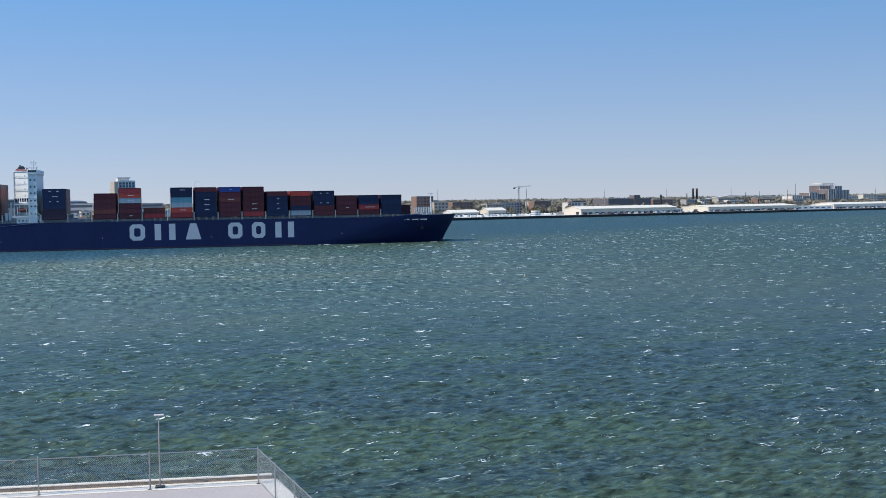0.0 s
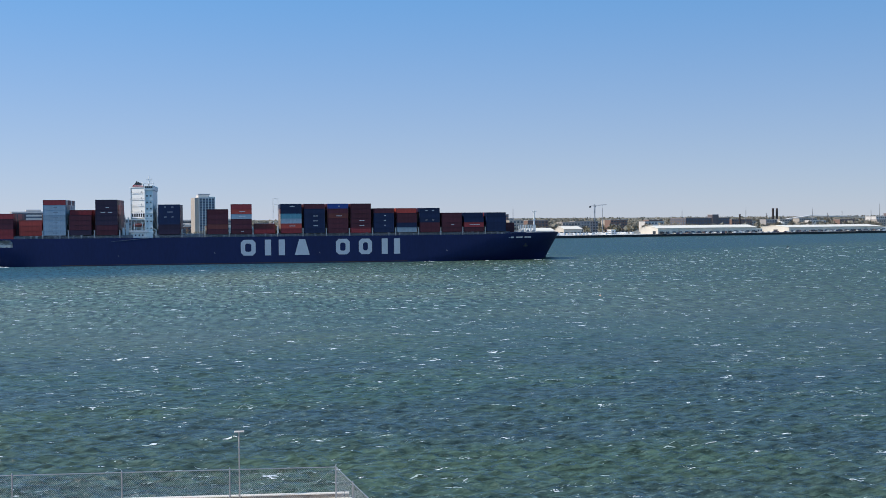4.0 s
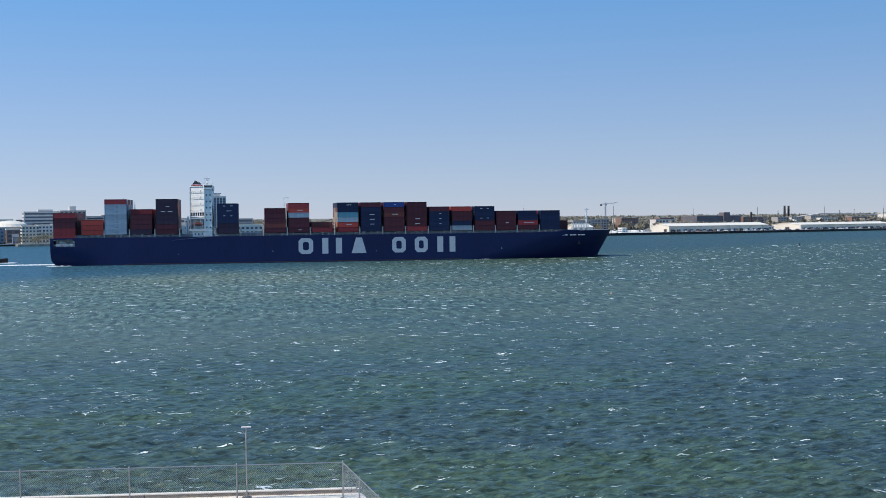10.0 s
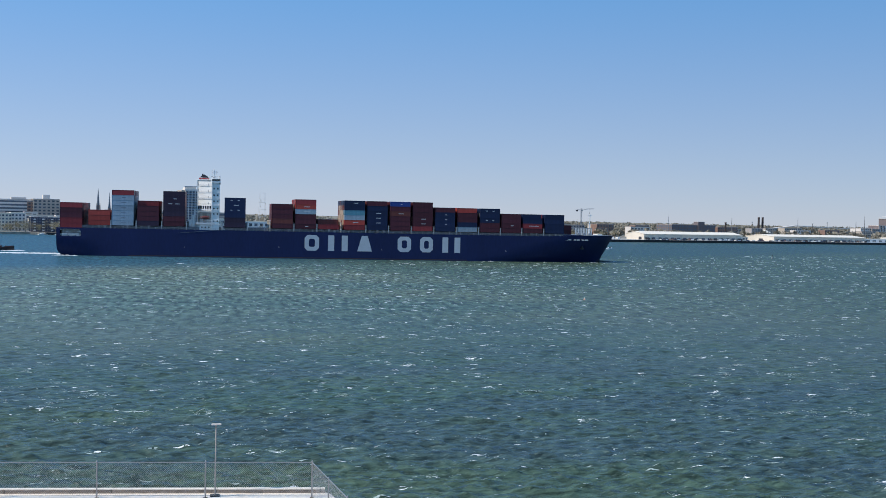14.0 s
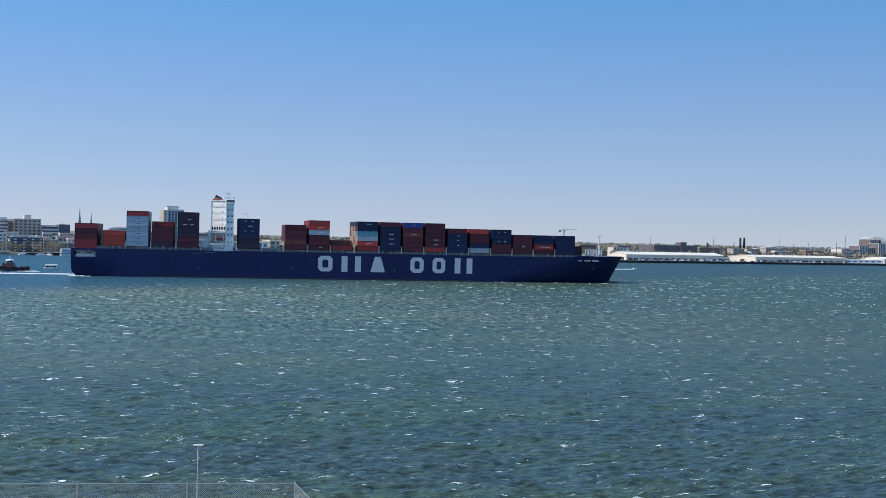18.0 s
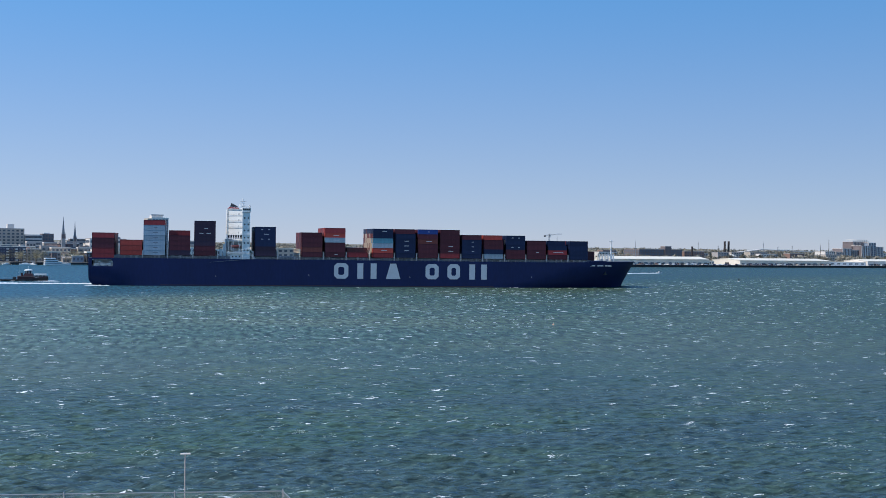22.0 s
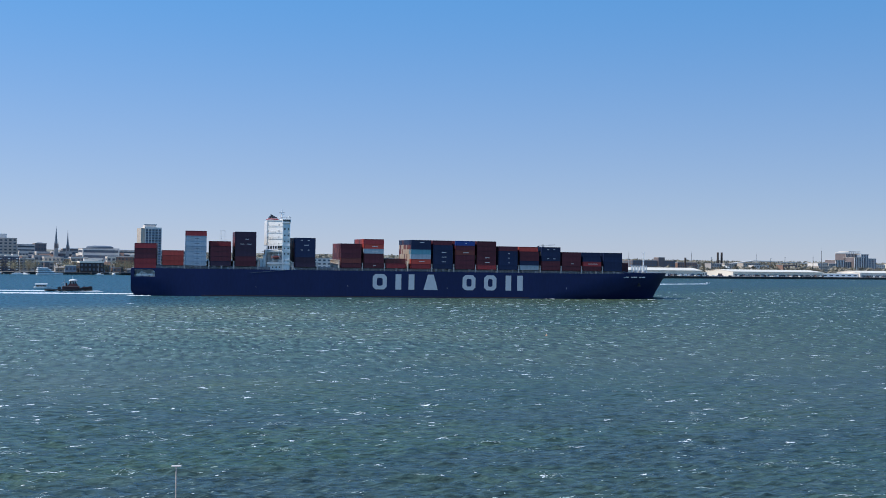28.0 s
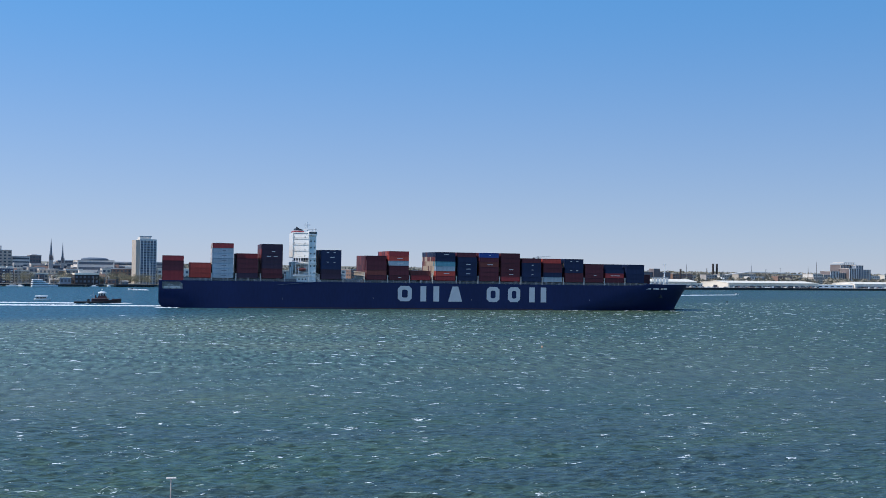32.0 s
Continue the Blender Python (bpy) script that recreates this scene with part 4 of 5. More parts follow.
def speedboat(name, label, m, length, trail):
    ob = thing(name, m, label, "boat")
    part("hull", hull_loft(length, length * 0.32, 1.0, 0.5), M["white"], ob)
    part("windscreen", Shape().cham(length * 0.4, length * 0.62, -0.9, 0.9, 0.9, 1.9, 0.2), M["glass"], ob)
    part("console", Shape().cham(length * 0.3, length * 0.42, -0.6, 0.6, 0.8, 1.8, 0.1), M["white"], ob)
    part("outboard_motor", Shape().cham(-0.6, 0.1, -0.3, 0.3, 0.0, 1.3, 0.1), M["dark"], ob)
    wk2 = new("wake", wake_strip(length * 0.5, -trail, 0, 1.6, 4.5, int(trail * 5), w_rng, 0.35))
    wk2.matrix_basis = m
    tagged(wk2, "thin white wake of a small motorboat", "wake", kind="stuff")
    return ob, wk2


fast, fast_wake = speedboat("speedboat", "small white speedboat running with a long wake", pose(167, 905, 0), 7.5, 95)
slow, slow_wake = speedboat("motorboat", "small white open motorboat under way", pose(20, 1050, 0, 0, 0, 180), 8.0, 9)

# channel marker
buoy = thing("channel_marker", pose(0, 0, 0), "dark channel marker post standing in the water", "buoy")
part("post", Shape().cyl((0, 0, -1), (0, 0, 1.9), 0.25, n=8), M["dark"], buoy)
part("float", Shape().cyl((0, 0, -0.4), (0, 0, 0.35), 0.9, 0.7, 10), M["white"], buoy, "pale float at the waterline")
part("dayboard", Shape().box(-0.5, 0.5, -0.35, -0.26, 1.4, 2.4), M["dark"], buoy)

# small pot float moored in the open water
pot = thing("mooring_float", pose(119.6, 363.0, 0.15), "small orange and white mooring float on the water", "buoy")
ball = [[(r * math.cos(a), r * math.sin(a), z) for a in [2 * math.pi * q / 10 for q in range(10)]] for r, z in ((0.05, -0.30), (0.26, -0.20), (0.34, 0.0), (0.28, 0.22), (0.06, 0.36))]
part("ball", Shape().loft(ball), M["float_orange"], pot, "sun-bleached orange ball", True)
part("spindle", Shape().cyl((0, 0, 0.30), (0, 0, 0.75), 0.06, 0.05, 6), M["white"], pot)

# ---------------------------------------------------------------- far shore: land and quay
def build_land():
    s = Shape()
    # outline in the shore's frame: shoreline with its jogs, then far back
    pts = [(-2600, 260), (-900, 205), (-668, 190), (-662, 30), (-625, 26), (-612, 12), (-500, 8), (-452, 8), (-440, 40), (-330, 46), (-180, 40), (-118, 12), (-112, 0),
           (900, 0), (3400, 10), (3600, 3300), (-2600, 3300)]
    s.loft([[(x, y, -1.0) for x, y in pts], [(x, y, 2.2) for x, y in pts]])
    ob = new("ground", s.mesh("ground", M["land"]))
    ob.matrix_basis = shore(0, 0)
    return tagged(ob, "far river bank of bare ground and paving", "ground", kind="structure")


build_land()
quay = new("quay_wall", Shape().box(-110, 900, -1.2, 0.3, -1.5, 3.0).mesh("quay_wall", M["quay"]))
quay.matrix_basis = shore(0, 0)
tagged(quay, "long dark quay wall with fender timbers", "quay", kind="structure")
apron = new("apron", Shape().box(-110, 900, -1.0, 46, 2.2, 3.05).mesh("apron", M["apron"]))
apron.matrix_basis = shore(0, 0)
tagged(apron, "pale concrete quay apron", "pavement", kind="structure")
fender = Shape().box(-0.35, 0.35, -1.75, -1.2, -0.6, 2.3).mesh("fender", M["quay"])
for i in range(84):
    piece("fender", fender, quay, pose(-108 + i * 12.0, 0, 0))

WIN = {}


def window_mesh(w, h, key="farglass"):
    k = (w, h, key)
    if k not in WIN:
        WIN[k] = Shape().box(-w / 2, w / 2, -0.12, 0.05, 0, h).mesh("window", M[key])
    return WIN[k]


def building(name, label, s, d, w, dep, h, wall, floors=4, bays=6, z=2.2, ww=None, wh=None, roof="grey", turn=0.0, side=True, category="building",
             band=False, top=None, parapet=0.6, glass="farglass"):
    """A flat-roofed block, its front along the quay: walls, parapet roof, single windows or window bands."""
    ob = thing(name, shore(s, d, z, turn), label, category)
    body = part("wall", Shape().box(0, w, 0, dep, 0, h), M[wall], ob)
    r = Shape().box(0.3, w - 0.3, 0.3, dep - 0.3, h, h + 0.25)
    for a in ((-0.15, w + 0.15, -0.15, 0.3), (-0.15, w + 0.15, dep - 0.3, dep + 0.15), (-0.15, 0.3, 0.3, dep - 0.3), (w - 0.3, w + 0.15, 0.3, dep - 0.3)):
        r.box(*a, h, h + parapet)
    part("roof", r, M[roof], ob)
    fh = (h - 0.8) / floors
    if band:
        me = window_mesh(w * 0.94, fh * 0.48, glass)
        for f in range(floors):
            piece("window_band", me, body, pose(w / 2, 0, 0.6 + f * fh + fh * 0.3))
        if side:
            me = window_mesh(dep * 0.9, fh * 0.48, glass)
            for f in range(floors):
                piece("window_band", me, body, pose(0, dep / 2, 0.6 + f * fh + fh * 0.3, 0, 0, -90))
    elif bays:
        bw = w / bays
        me = window_mesh(ww or bw * 0.55, wh or fh * 0.5, glass)
        for f in range(floors):
            for b in range(bays):
                piece("window", me, body, pose((b + 0.5) * bw, 0, 0.6 + f * fh + fh * 0.25))
        if side:
            nb = max(1, round(dep / bw))
            for f in range(floors):
                for b in range(nb):
                    piece("window", me, body, pose(0, (b + 0.5) * dep / nb, 0.6 + f * fh + fh * 0.25, 0, 0, -90))
    if top:
        x0, x1, hh = top
        part("roof_plant", Shape().box(w * x0, w * x1, dep * 0.3, dep * 0.7, h, h + hh), M["palegrey"], ob)
    return ob


def gable_shed(name, label, s, d, w, dep, eave, ridge, wall="cream", roof="roof_white", doors=8, door_at=None, z=2.9, along=True, category="warehouse"):
    """A long shed with a low pitched roof whose ridge runs along the quay."""
    ob = thing(name, shore(s, d, z), label, category)
    body = Shape().loft([[(x, 0, 0), (x, dep, 0), (x, dep, eave), (x, dep / 2, ridge), (x, 0, eave)] for x in (0, w)])
    body_ob = part("wall", body, M[wall], ob)
    t, o = 0.35, 0.9
    roof_s = Shape().loft([[(x, -o, eave - 0.2), (x, dep / 2, ridge + 0.05), (x, dep + o, eave - 0.2), (x, dep + o, eave - 0.2 + t), (x, dep / 2, ridge + t + 0.05), (x, -o, eave - 0.2 + t)]
                           for x in (-0.6, w + 0.6)])
    part("roof", roof_s, M[roof], ob)
    if doors:
        step = w / doors
        me = Shape().box(-step * 0.26, step * 0.26, -0.15, 0.1, 0, eave * 0.42).mesh("door", M["slate"])
        for i in range(doors):
            piece("door", me, body_ob, pose((i + 0.5) * step, 0, 0.1))
    if w > 100:
        post_me = Shape().box(-0.25, 0.25, -0.85, -0.45, 0, eave - 0.15).mesh("post", M["cream"])
        for i in range(int(w / 9)):
            piece("post", post_me, ob, pose(4.5 + i * 9, 0, 0))
        goods = random.Random(int(w))
        for i in range(int(w / 4.5)):
            x, gw, gh = 3 + i * 4.5 + goods.uniform(-1, 1), goods.uniform(0.8, 1.8), goods.uniform(1.0, 2.8)
            part("crate", Shape().cham(x - gw, x + gw, -2.6, -1.1, 0.15, gh, 0.12), M[goods.choice(("dark", "slate", "brick", "white", "mid_steel", "dark"))], ob)
    if door_at:
        part("door", Shape().box(-0.15, 0.1, *door_at, 0, eave * 0.5), M["dark"], body_ob, "dark open loading door")
    return ob


# warehouses along the quay
gable_shed("warehouse", "long cream warehouse with a white low-pitched roof", 107, 9, 158, 38, 7.4, 10.3, wall="cream", doors=16, door_at=(5, 11))
gable_shed("warehouse", "long white warehouse with a white roof on the quay", 320, 9, 168, 56, 6.6, 8.8, wall="cream", doors=14, door_at=(22, 30))
gable_shed("warehouse", "long pale blue-grey warehouse with a white roof", 562, 9, 190, 44, 6.6, 8.8, wall="palegrey", doors=13)
building("quay_office", "low white flat-roofed quay building", 489, 12, 72, 30, 4.6, "white", 1, 6, z=2.9, roof="roof_white", wh=1.6)
building("gate_house", "small cream building between the warehouses", 266, 14, 13, 20, 5.0, "cream", 1, 3, z=2.9, roof="roof_white")
gable_shed("boat_shed", "white boat shed with a pale roof", -20, 120, 42, 24, 5.0, 8.4, wall="palegrey", doors=5, z=2.2, category="shed")
gable_shed("boat_shed", "white gabled shed among trees", 36, 120, 28, 22, 7.0, 10.4, wall="cream", doors=4, z=2.2, category="shed")
building("harbour_office", "small white harbour office on the quay", 47, 24, 7, 10, 5.6, "white", 2, 3, z=2.9, roof="roof_white")

# inland, behind the warehouses
building("brick_mill", "wide dark brick mill with a taller stair tower", 333, 250, 84, 40, 19.5, "darkbrick", 4, 14, ww=3.2, glass="slate")
building("stair_tower", "dark brick stair tower", 382, 248, 12, 12, 24.5, "darkbrick", 1, 0)
for s in (724.0, 733.5):
    ob = thing("chimney", shore(s, 500, 2.2), "tall dark brick factory chimney", "chimney", "pair of chimneys")
    part("shaft", Shape().cyl((0, 0, 0), (0, 0, 35.6), 2.3, 1.9, 14), M["chimney"], ob)
    part("rim", Shape().cyl((0, 0, 35.2), (0, 0, 36.2), 2.15, 2.15, 14), M["darkbrick"], ob)
ob = thing("chimney", shore(404, 210, 2.2), "short dark brick chimney", "chimney")
part("shaft", Shape().cyl((0, 0, 0), (0, 0, 25.0), 1.7, 1.4, 12), M["chimney"], ob)
part("rim", Shape().cyl((0, 0, 24.4), (0, 0, 25.2), 1.7, 1.7, 12), M["darkbrick"], ob)


def mast_pole(s, d, top, lamp=False):
    ob = thing("light_mast" if lamp else "radio_mast", shore(s, d, 2.2), "tall grey lighting mast with a lamp ring" if lamp else "thin grey steel mast", "mast")
    part("pole", Shape().cyl((0, 0, 0), (0, 0, top), 0.55, 0.35, 6), M["mid_steel"], ob)
    part("lamp_ring" if lamp else "aerial", Shape().cyl((0, 0, top - 0.5), (0, 0, top + 0.7), 1.3, 1.0, 8) if lamp else Shape().cyl((0, 0, top), (0, 0, top + 4), 0.12, 0.05, 5), M["grey_steel"], ob)


for s, d, top, lamp in [(288, 200, 31, False), (57.5, 60, 34, False), (407.5, 200, 32, False), (430, 180, 26, True), (540, 200, 32, False), (683, 200, 40, False), (664, 200, 30, False),
                        (590, 220, 26, True), (876, 200, 30, False), (507, 230, 22, True), (700, 300, 28, True), (3, 200, 34, False), (782, 180, 26, False), (470, 220, 20, True), (46, 70, 22, False)]:
    mast_pole(s, d, top, lamp)

crane = thing("tower_crane", shore(263.5, 400, 2.2), "slender tower crane with its jib over the trees", "crane")
lat = Shape()
for x in (-0.8, 0.8):
    for y in (-0.8, 0.8):
        lat.box(x - 0.14, x + 0.14, y - 0.14, y + 0.14, 0, 43)
for i in range(14):
    z = i * 3.0
    for y in (-0.8, 0.8):
        lat.cyl((-0.8, y, z), (0.8, y, z + 3), 0.11, n=4)
part("mast", lat, M["grey_steel"], crane, "lattice mast")
jib = Shape()
for y, z in ((-0.5, 0), (0.5, 0), (0, 1.1)):
    jib.cyl((-9.5, y, 39.4 + z), (24, y, 42.2 + z), 0.16, n=5)
for i in range(20):
    x = -9 + i * 1.65
    z = 39.4 + (x + 9.5) / 33.5 * 2.8
    jib.cyl((x, -0.5, z), (x + 0.8, 0, z + 1.1), 0.1, n=4).cyl((x + 0.8, 0, z + 1.1), (x + 1.6, 0.5, z), 0.1, n=4)
part("jib", jib, M["grey_steel"], crane, "lattice jib")
part("counterweight", Shape().box(-9.8, -7.0, -0.9, 0.9, 37.6, 40.0), M["dark"], crane)
part("cab", Shape().box(0.9, 2.4, -0.8, 0.8, 38.2, 40.4), M["palegrey"], crane)

# tall steel frame mast hung with aerials
tow = thing("aerial_tower", shore(-364.4, 100, 2.2), "tall thin steel frame tower hung with aerials", "tower")
legs = Shape()
for x in (-1, 1):
    for y in (-1, 1):
        legs.cyl((4.4 * x, 3.0 * y, 0), (2.6 * x, 2.0 * y, 47.2), 0.13, 0.10, 5)
part("frame", legs, M["lightsteel"], tow, "four slender grey legs")
for z in (10, 20, 28, 36, 40, 47):
    w, d = 4.4 - 1.8 * z / 47.2, 3.0 - z / 47.2
    part("cross_frame", Shape().box(-w, w, -d - 0.1, -d + 0.1, z, z + 0.2).box(-w, w, d - 0.1, d + 0.1, z, z + 0.2), M["lightsteel"], tow)
tow_rng = random.Random(6)
for i in range(7):
    z = 18 + i * 3.2
    x = (4.4 - 1.8 * z / 47.2) * (1 if i % 2 else -1) + tow_rng.uniform(-0.5, 0.5)
    part("aerial", Shape().box(x - 0.45, x + 0.45, -3.6, -3.1, z, z + tow_rng.uniform(0.9, 1.7)), M["lightsteel"], tow)

# stepped apartment building
apt = thing("apartment_building", shore(910, 400, 2.2), "stepped pale apartment building with glazed upper storeys", "apartment building")
for x0, x1, y0, h, mk, fl, nb in [(-26, 0, 2, 19, "palegrey", 5, 5), (0, 18, 0, 18, "grey", 5, 4), (18, 42, 0, 25, "darkbrick", 7, 6), (42, 64, 4, 22, "slate", 6, 4), (64, 92, -4, 31, "darkbrick", 8, 6), (92, 113, 6, 37, "bluewall", 9, 3),
                                  (113, 134, 6, 29, "bluewall", 8, 5), (64, 104, 18, 38, "darkbrick", 10, 10)]:
    blk = part("wing", Shape().box(x0, x1, y0, y0 + 26, 0, h), M[mk], apt)
    part("roof_slab", Shape().box(x0 - 0.5, x1 + 0.5, y0 - 0.6, y0 + 26.4, h, h + 0.6), M["palegrey"], blk)
    fh, bay_w = (h - 1) / fl, (x1 - x0) / nb
    me = window_mesh(round(bay_w * 0.66, 2), round(fh * 0.62, 2))
    pier_me = Shape().box(-bay_w * 0.11, bay_w * 0.11, -0.7, 0.05, 0, h - 0.2).mesh("pier", M["white" if nb == 6 else "palegrey" if nb in (3, 5) else "grey"])
    for b in range(nb):
        piece("pier", pier_me, blk, pose(x0 + b * bay_w + bay_w * 0.11, y0, 0))
        for f in range(fl):
            piece("window", me, blk, pose(x0 + (b + 0.56) * bay_w, y0, 0.8 + f * fh + fh * 0.2))
for x0, x1, z in ((62, 106, 39.6), (70, 102, 42.2)):
    part("roof_canopy", Shape().box(x0, x1, 16, 42, z, z + 0.7), M["palegrey"], apt, "flat projecting roof canopy")
for i in range(8):
    part("canopy_post", Shape().box(64 + i * 5, 64.7 + i * 5, 17, 17.6, 38, 42.2 if i > 1 else 39.6), M["grey_steel"], apt)

# long low bridge and white tent
br = thing("road_bridge", shore(1110, 900, 2.2), "long pale road viaduct behind the trees", "bridge")
part("deck", Shape().prism([(0, 12.6), (80, 21.2), (300, 15.6), (700, 12.0), (700, 10.2), (300, 13.8), (80, 19.4), (0, 10.8)], 0, 12), M["palegrey"], br)
for i in range(14):
    x = 20 + i * 48
    part("pier", Shape().box(x, x + 3, 2, 10, 0, 13.0), M["grey"], br)
tent = thing("tent_roof", shore(548, 300, 2.2), "white tensile tent roof on poles", "tent")
part("canopy", Shape().loft([[(17 + 17 * k * math.cos(a), 10 + 10 * k * math.sin(a), z) for a in [2 * math.pi * i / 16 for i in range(16)]] for k, z in ((1, 9.4), (0.75, 11.6), (0.4, 13.2), (0.1, 14.0))]), M["roof_white"], tent)
for x in (3, 17, 31):
    part("tent_pole", Shape().cyl((x, 10, 0), (x, 10, 9.6), 0.3, n=6), M["white"], tent)

# clutter of low buildings inland, told apart only by shape and colour
far_rng = random.Random(21)
FAR = [(-30, 200, 26, 27, "brick"), (-8, 190, 22, 19, "tan"), (6, 205, 9, 18, "palegrey"), (32, 280, 16, 21, "tan"), (60, 260, 34, 18, "brick"), (100, 230, 30, 15, "tan"), (140, 260, 40, 16, "grey"), (182, 230, 30, 18, "brick"),
       (215, 290, 30, 17, "tan"), (250, 240, 34, 15, "palegrey"), (300, 300, 26, 17, "brick"), (430, 260, 40, 17, "brick"), (480, 300, 32, 14, "tan"), (500, 260, 22, 16, "grey"),
       (590, 330, 26, 16, "tan"), (620, 290, 34, 14, "palegrey"), (660, 360, 40, 17, "tan"), (715, 320, 34, 15, "brick"), (760, 280, 30, 14, "tan"), (1050, 420, 36, 17, "palegrey"), (1100, 420, 40, 19, "cream"), (1150, 440, 50, 17, "grey")]
for s, d, w, h, mk in FAR:
    building("office_block", "distant low " + {"brick": "brown brick", "tan": "tan", "palegrey": "pale grey", "grey": "grey", "cream": "cream"}[mk] + " building", s, d, w, 16, h, mk,
             max(2, int(h / 4)), max(3, int(w / 5)), side=False)

# ---------------------------------------------------------------- city shore
tower = thing("apartment_tower", shore(-471, 60, 2.2), "tall apartment tower with blank tan end and blue-grey front", "tower block")
tb = part("wall", Shape().box(4.2, 8.2, 0, 20, 0, 47.2), M["tan"], tower, "blank tan concrete")
tf = part("front", Shape().box(8.2, 26, -0.6, 20, 0, 47.0), M["bluewall"], tower, "blue-grey window front")
part("roof", Shape().box(8.6, 25.6, 1, 18, 47.0, 48.2).box(8.0, 26.2, -0.8, -0.2, 46.6, 48.0), M["palegrey"], tower)
part("roof_plant", Shape().box(9, 21, 4, 14, 48.0, 50.6), M["palegrey"], tower)
part("plant_rail", Shape().box(8.4, 22, 3.6, 3.8, 50.6, 51.6), M["grey_steel"], tower)
me_w, me_p = window_mesh(2.6, 1.5), Shape().box(-0.35, 0.35, -0.5, 0.05, 0, 46.5).mesh("pier", M["palegrey"])
for f in range(16):
    for b in range(5):
        piece("window", me_w, tf, pose(10.4 + b * 3.45, -0.6, 1.6 + f * 2.85))
for b in range(6):
    piece("pier", me_p, tf, pose(8.65 + b * 3.42, -0.6, 0.2))
pole = thing("flagpole", shore(-456, 40, 2.2), "tall slender white flagpole", "flagpole")
part("pole", Shape().cyl((0, 0, 0), (0, 0, 22), 0.25, 0.12, 6), M["white"], pole)
part("finial", Shape().cyl((0, 0, 22), (0, 0, 22.6), 0.3, 0.3, 6), M["white"], pole)


def church(s, d, base_w, shaft, top, nave):
    ob = thing("church", shore(s, d, 2.2), "dark stone church with a tall pointed spire", "church")
    part("tower", Shape().box(-base_w / 2, base_w / 2, -base_w / 2, base_w / 2, 0, shaft), M["grey"], ob)
    part("belfry", Shape().box(-base_w / 2 + 0.4, base_w / 2 - 0.4, -base_w / 2 + 0.4, base_w / 2 - 0.4, shaft, shaft + 5), M["darkbrick"], ob)
    part("spire", Shape().cyl((0, 0, shaft + 5), (0, 0, top), base_w * 0.40, 0.06, 8), M["slate"], ob)
    for x in (-1, 1):
        part("pinnacle", Shape().cyl((x * base_w / 2, -base_w / 2, shaft), (x * base_w / 2, -base_w / 2, shaft + 7), 0.6, 0.05, 6), M["grey"], ob)
    part("nave", Shape().loft([[(x, 2, 0), (x, 14, 0), (x, 14, nave * 0.6), (x, 8, nave), (x, 2, nave * 0.6)] for x in (-nave, -base_w / 2)]), M["brick"], ob)
    return ob


church(-540.5, 150, 4.2, 24, 48.5, 17)
church(-528.0, 150, 3.4, 21, 44.0, 15)
office = building("round_office", "wide pale office with a dark rounded upper storey", -517, 120, 40, 26, 24.0, "palegrey", 4, 8, band=True)
part("upper_storey", Shape().loft([[(21 + 15 * r * math.cos(a), 13 + 11 * r * math.sin(a), z) for a in [2 * math.pi * q / 20 for q in range(20)]] for r, z in ((1.0, 24.2), (1.0, 26.0), (0.8, 27.0), (0.4, 27.5))]), M["slate"], office, "dark rounded upper storey")
building("city_block", "brown stepped hospital block", -606, 250, 36, 30, 31, "brick", 8, 8, top=(0.3, 0.6, 4))
building("city_block", "grey office block with window bands", -569, 250, 20, 26, 27.5, "palegrey", 6, 5, band=True)
building("city_block", "dark brown office block", -549, 250, 13, 22, 29.0, "darkbrick", 7, 4, top=(0.2, 0.7, 1.5))
building("city_block", "long pale hospital block with window bands", -640, 252, 42, 30, 33.5, "palegrey", 8, 8, band=True, top=(0.4, 0.8, 3))
building("city_block", "tan hospital block with a roof turret", -600, 245, 30, 28, 34.5, "tan", 9, 6, top=(0.4, 0.65, 5.5))
flats = building("harbour_flats", "long dark navy harbour apartments with white balcony stacks", -622, 48, 30, 18, 14.8, "navywall", 5, 12, roof="palegrey", glass="slate")
for x in (3.5, 12.0, 20.5, 28.0):
    for f in range(5):
        part("balcony", Shape().box(x - 1.1, x + 1.1, -1.3, 0.0, 1.0 + f * 2.8, 1.2 + f * 2.8).box(x - 1.1, x + 1.1, -1.3, -1.2, 1.2 + f * 2.8, 2.1 + f * 2.8), M["white"], flats, "white balcony")
building("harbour_flats", "white arched harbour apartments", -656, 60, 17, 22, 18.0, "cream", 5, 5, roof="roof_white")
building("harbour_flats", "white harbour apartments with a flat roof", -640, 60, 14, 20, 18.5, "palegrey", 5, 4, roof="roof_white")
building("harbour_flats", "grey harbour apartments beside the marina", -588, 74, 15, 16, 12.5, "grey", 4, 4, roof="palegrey")
building("market_hall", "low hall with a long white canopy roof", -573, 92, 30, 18, 9.0, "grey", 2, 7, roof="roof_white", parapet=1.2)
building("pier_pavilion", "dark pavilion with a white stepped roof", -537, 20, 24, 16, 9.6, "chimney", 2, 6, roof="roof_white", parapet=1.6, top=(0.22, 0.82, 4.2))
building("shore_block", "low brick and glass block behind trees", -493, 90, 28, 18, 15.2, "brick", 4, 7, roof="palegrey", parapet=1.2)
building("shore_block", "low tan block near the church", -560, 100, 20, 16, 14.0, "tan", 3, 5, roof="palegrey")
building("shore_block", "cream gabled hall by the water", -500, 70, 9, 12, 15.5, "cream", 3, 2, roof="grey")
building("shore_block", "grey open parking structure", -530, 190, 55, 30, 20.5, "grey", 5, 9, band=True)
building("shore_block", "pale low office beside the tower", -490, 180, 60, 24, 22.5, "palegrey", 5, 10, band=True)
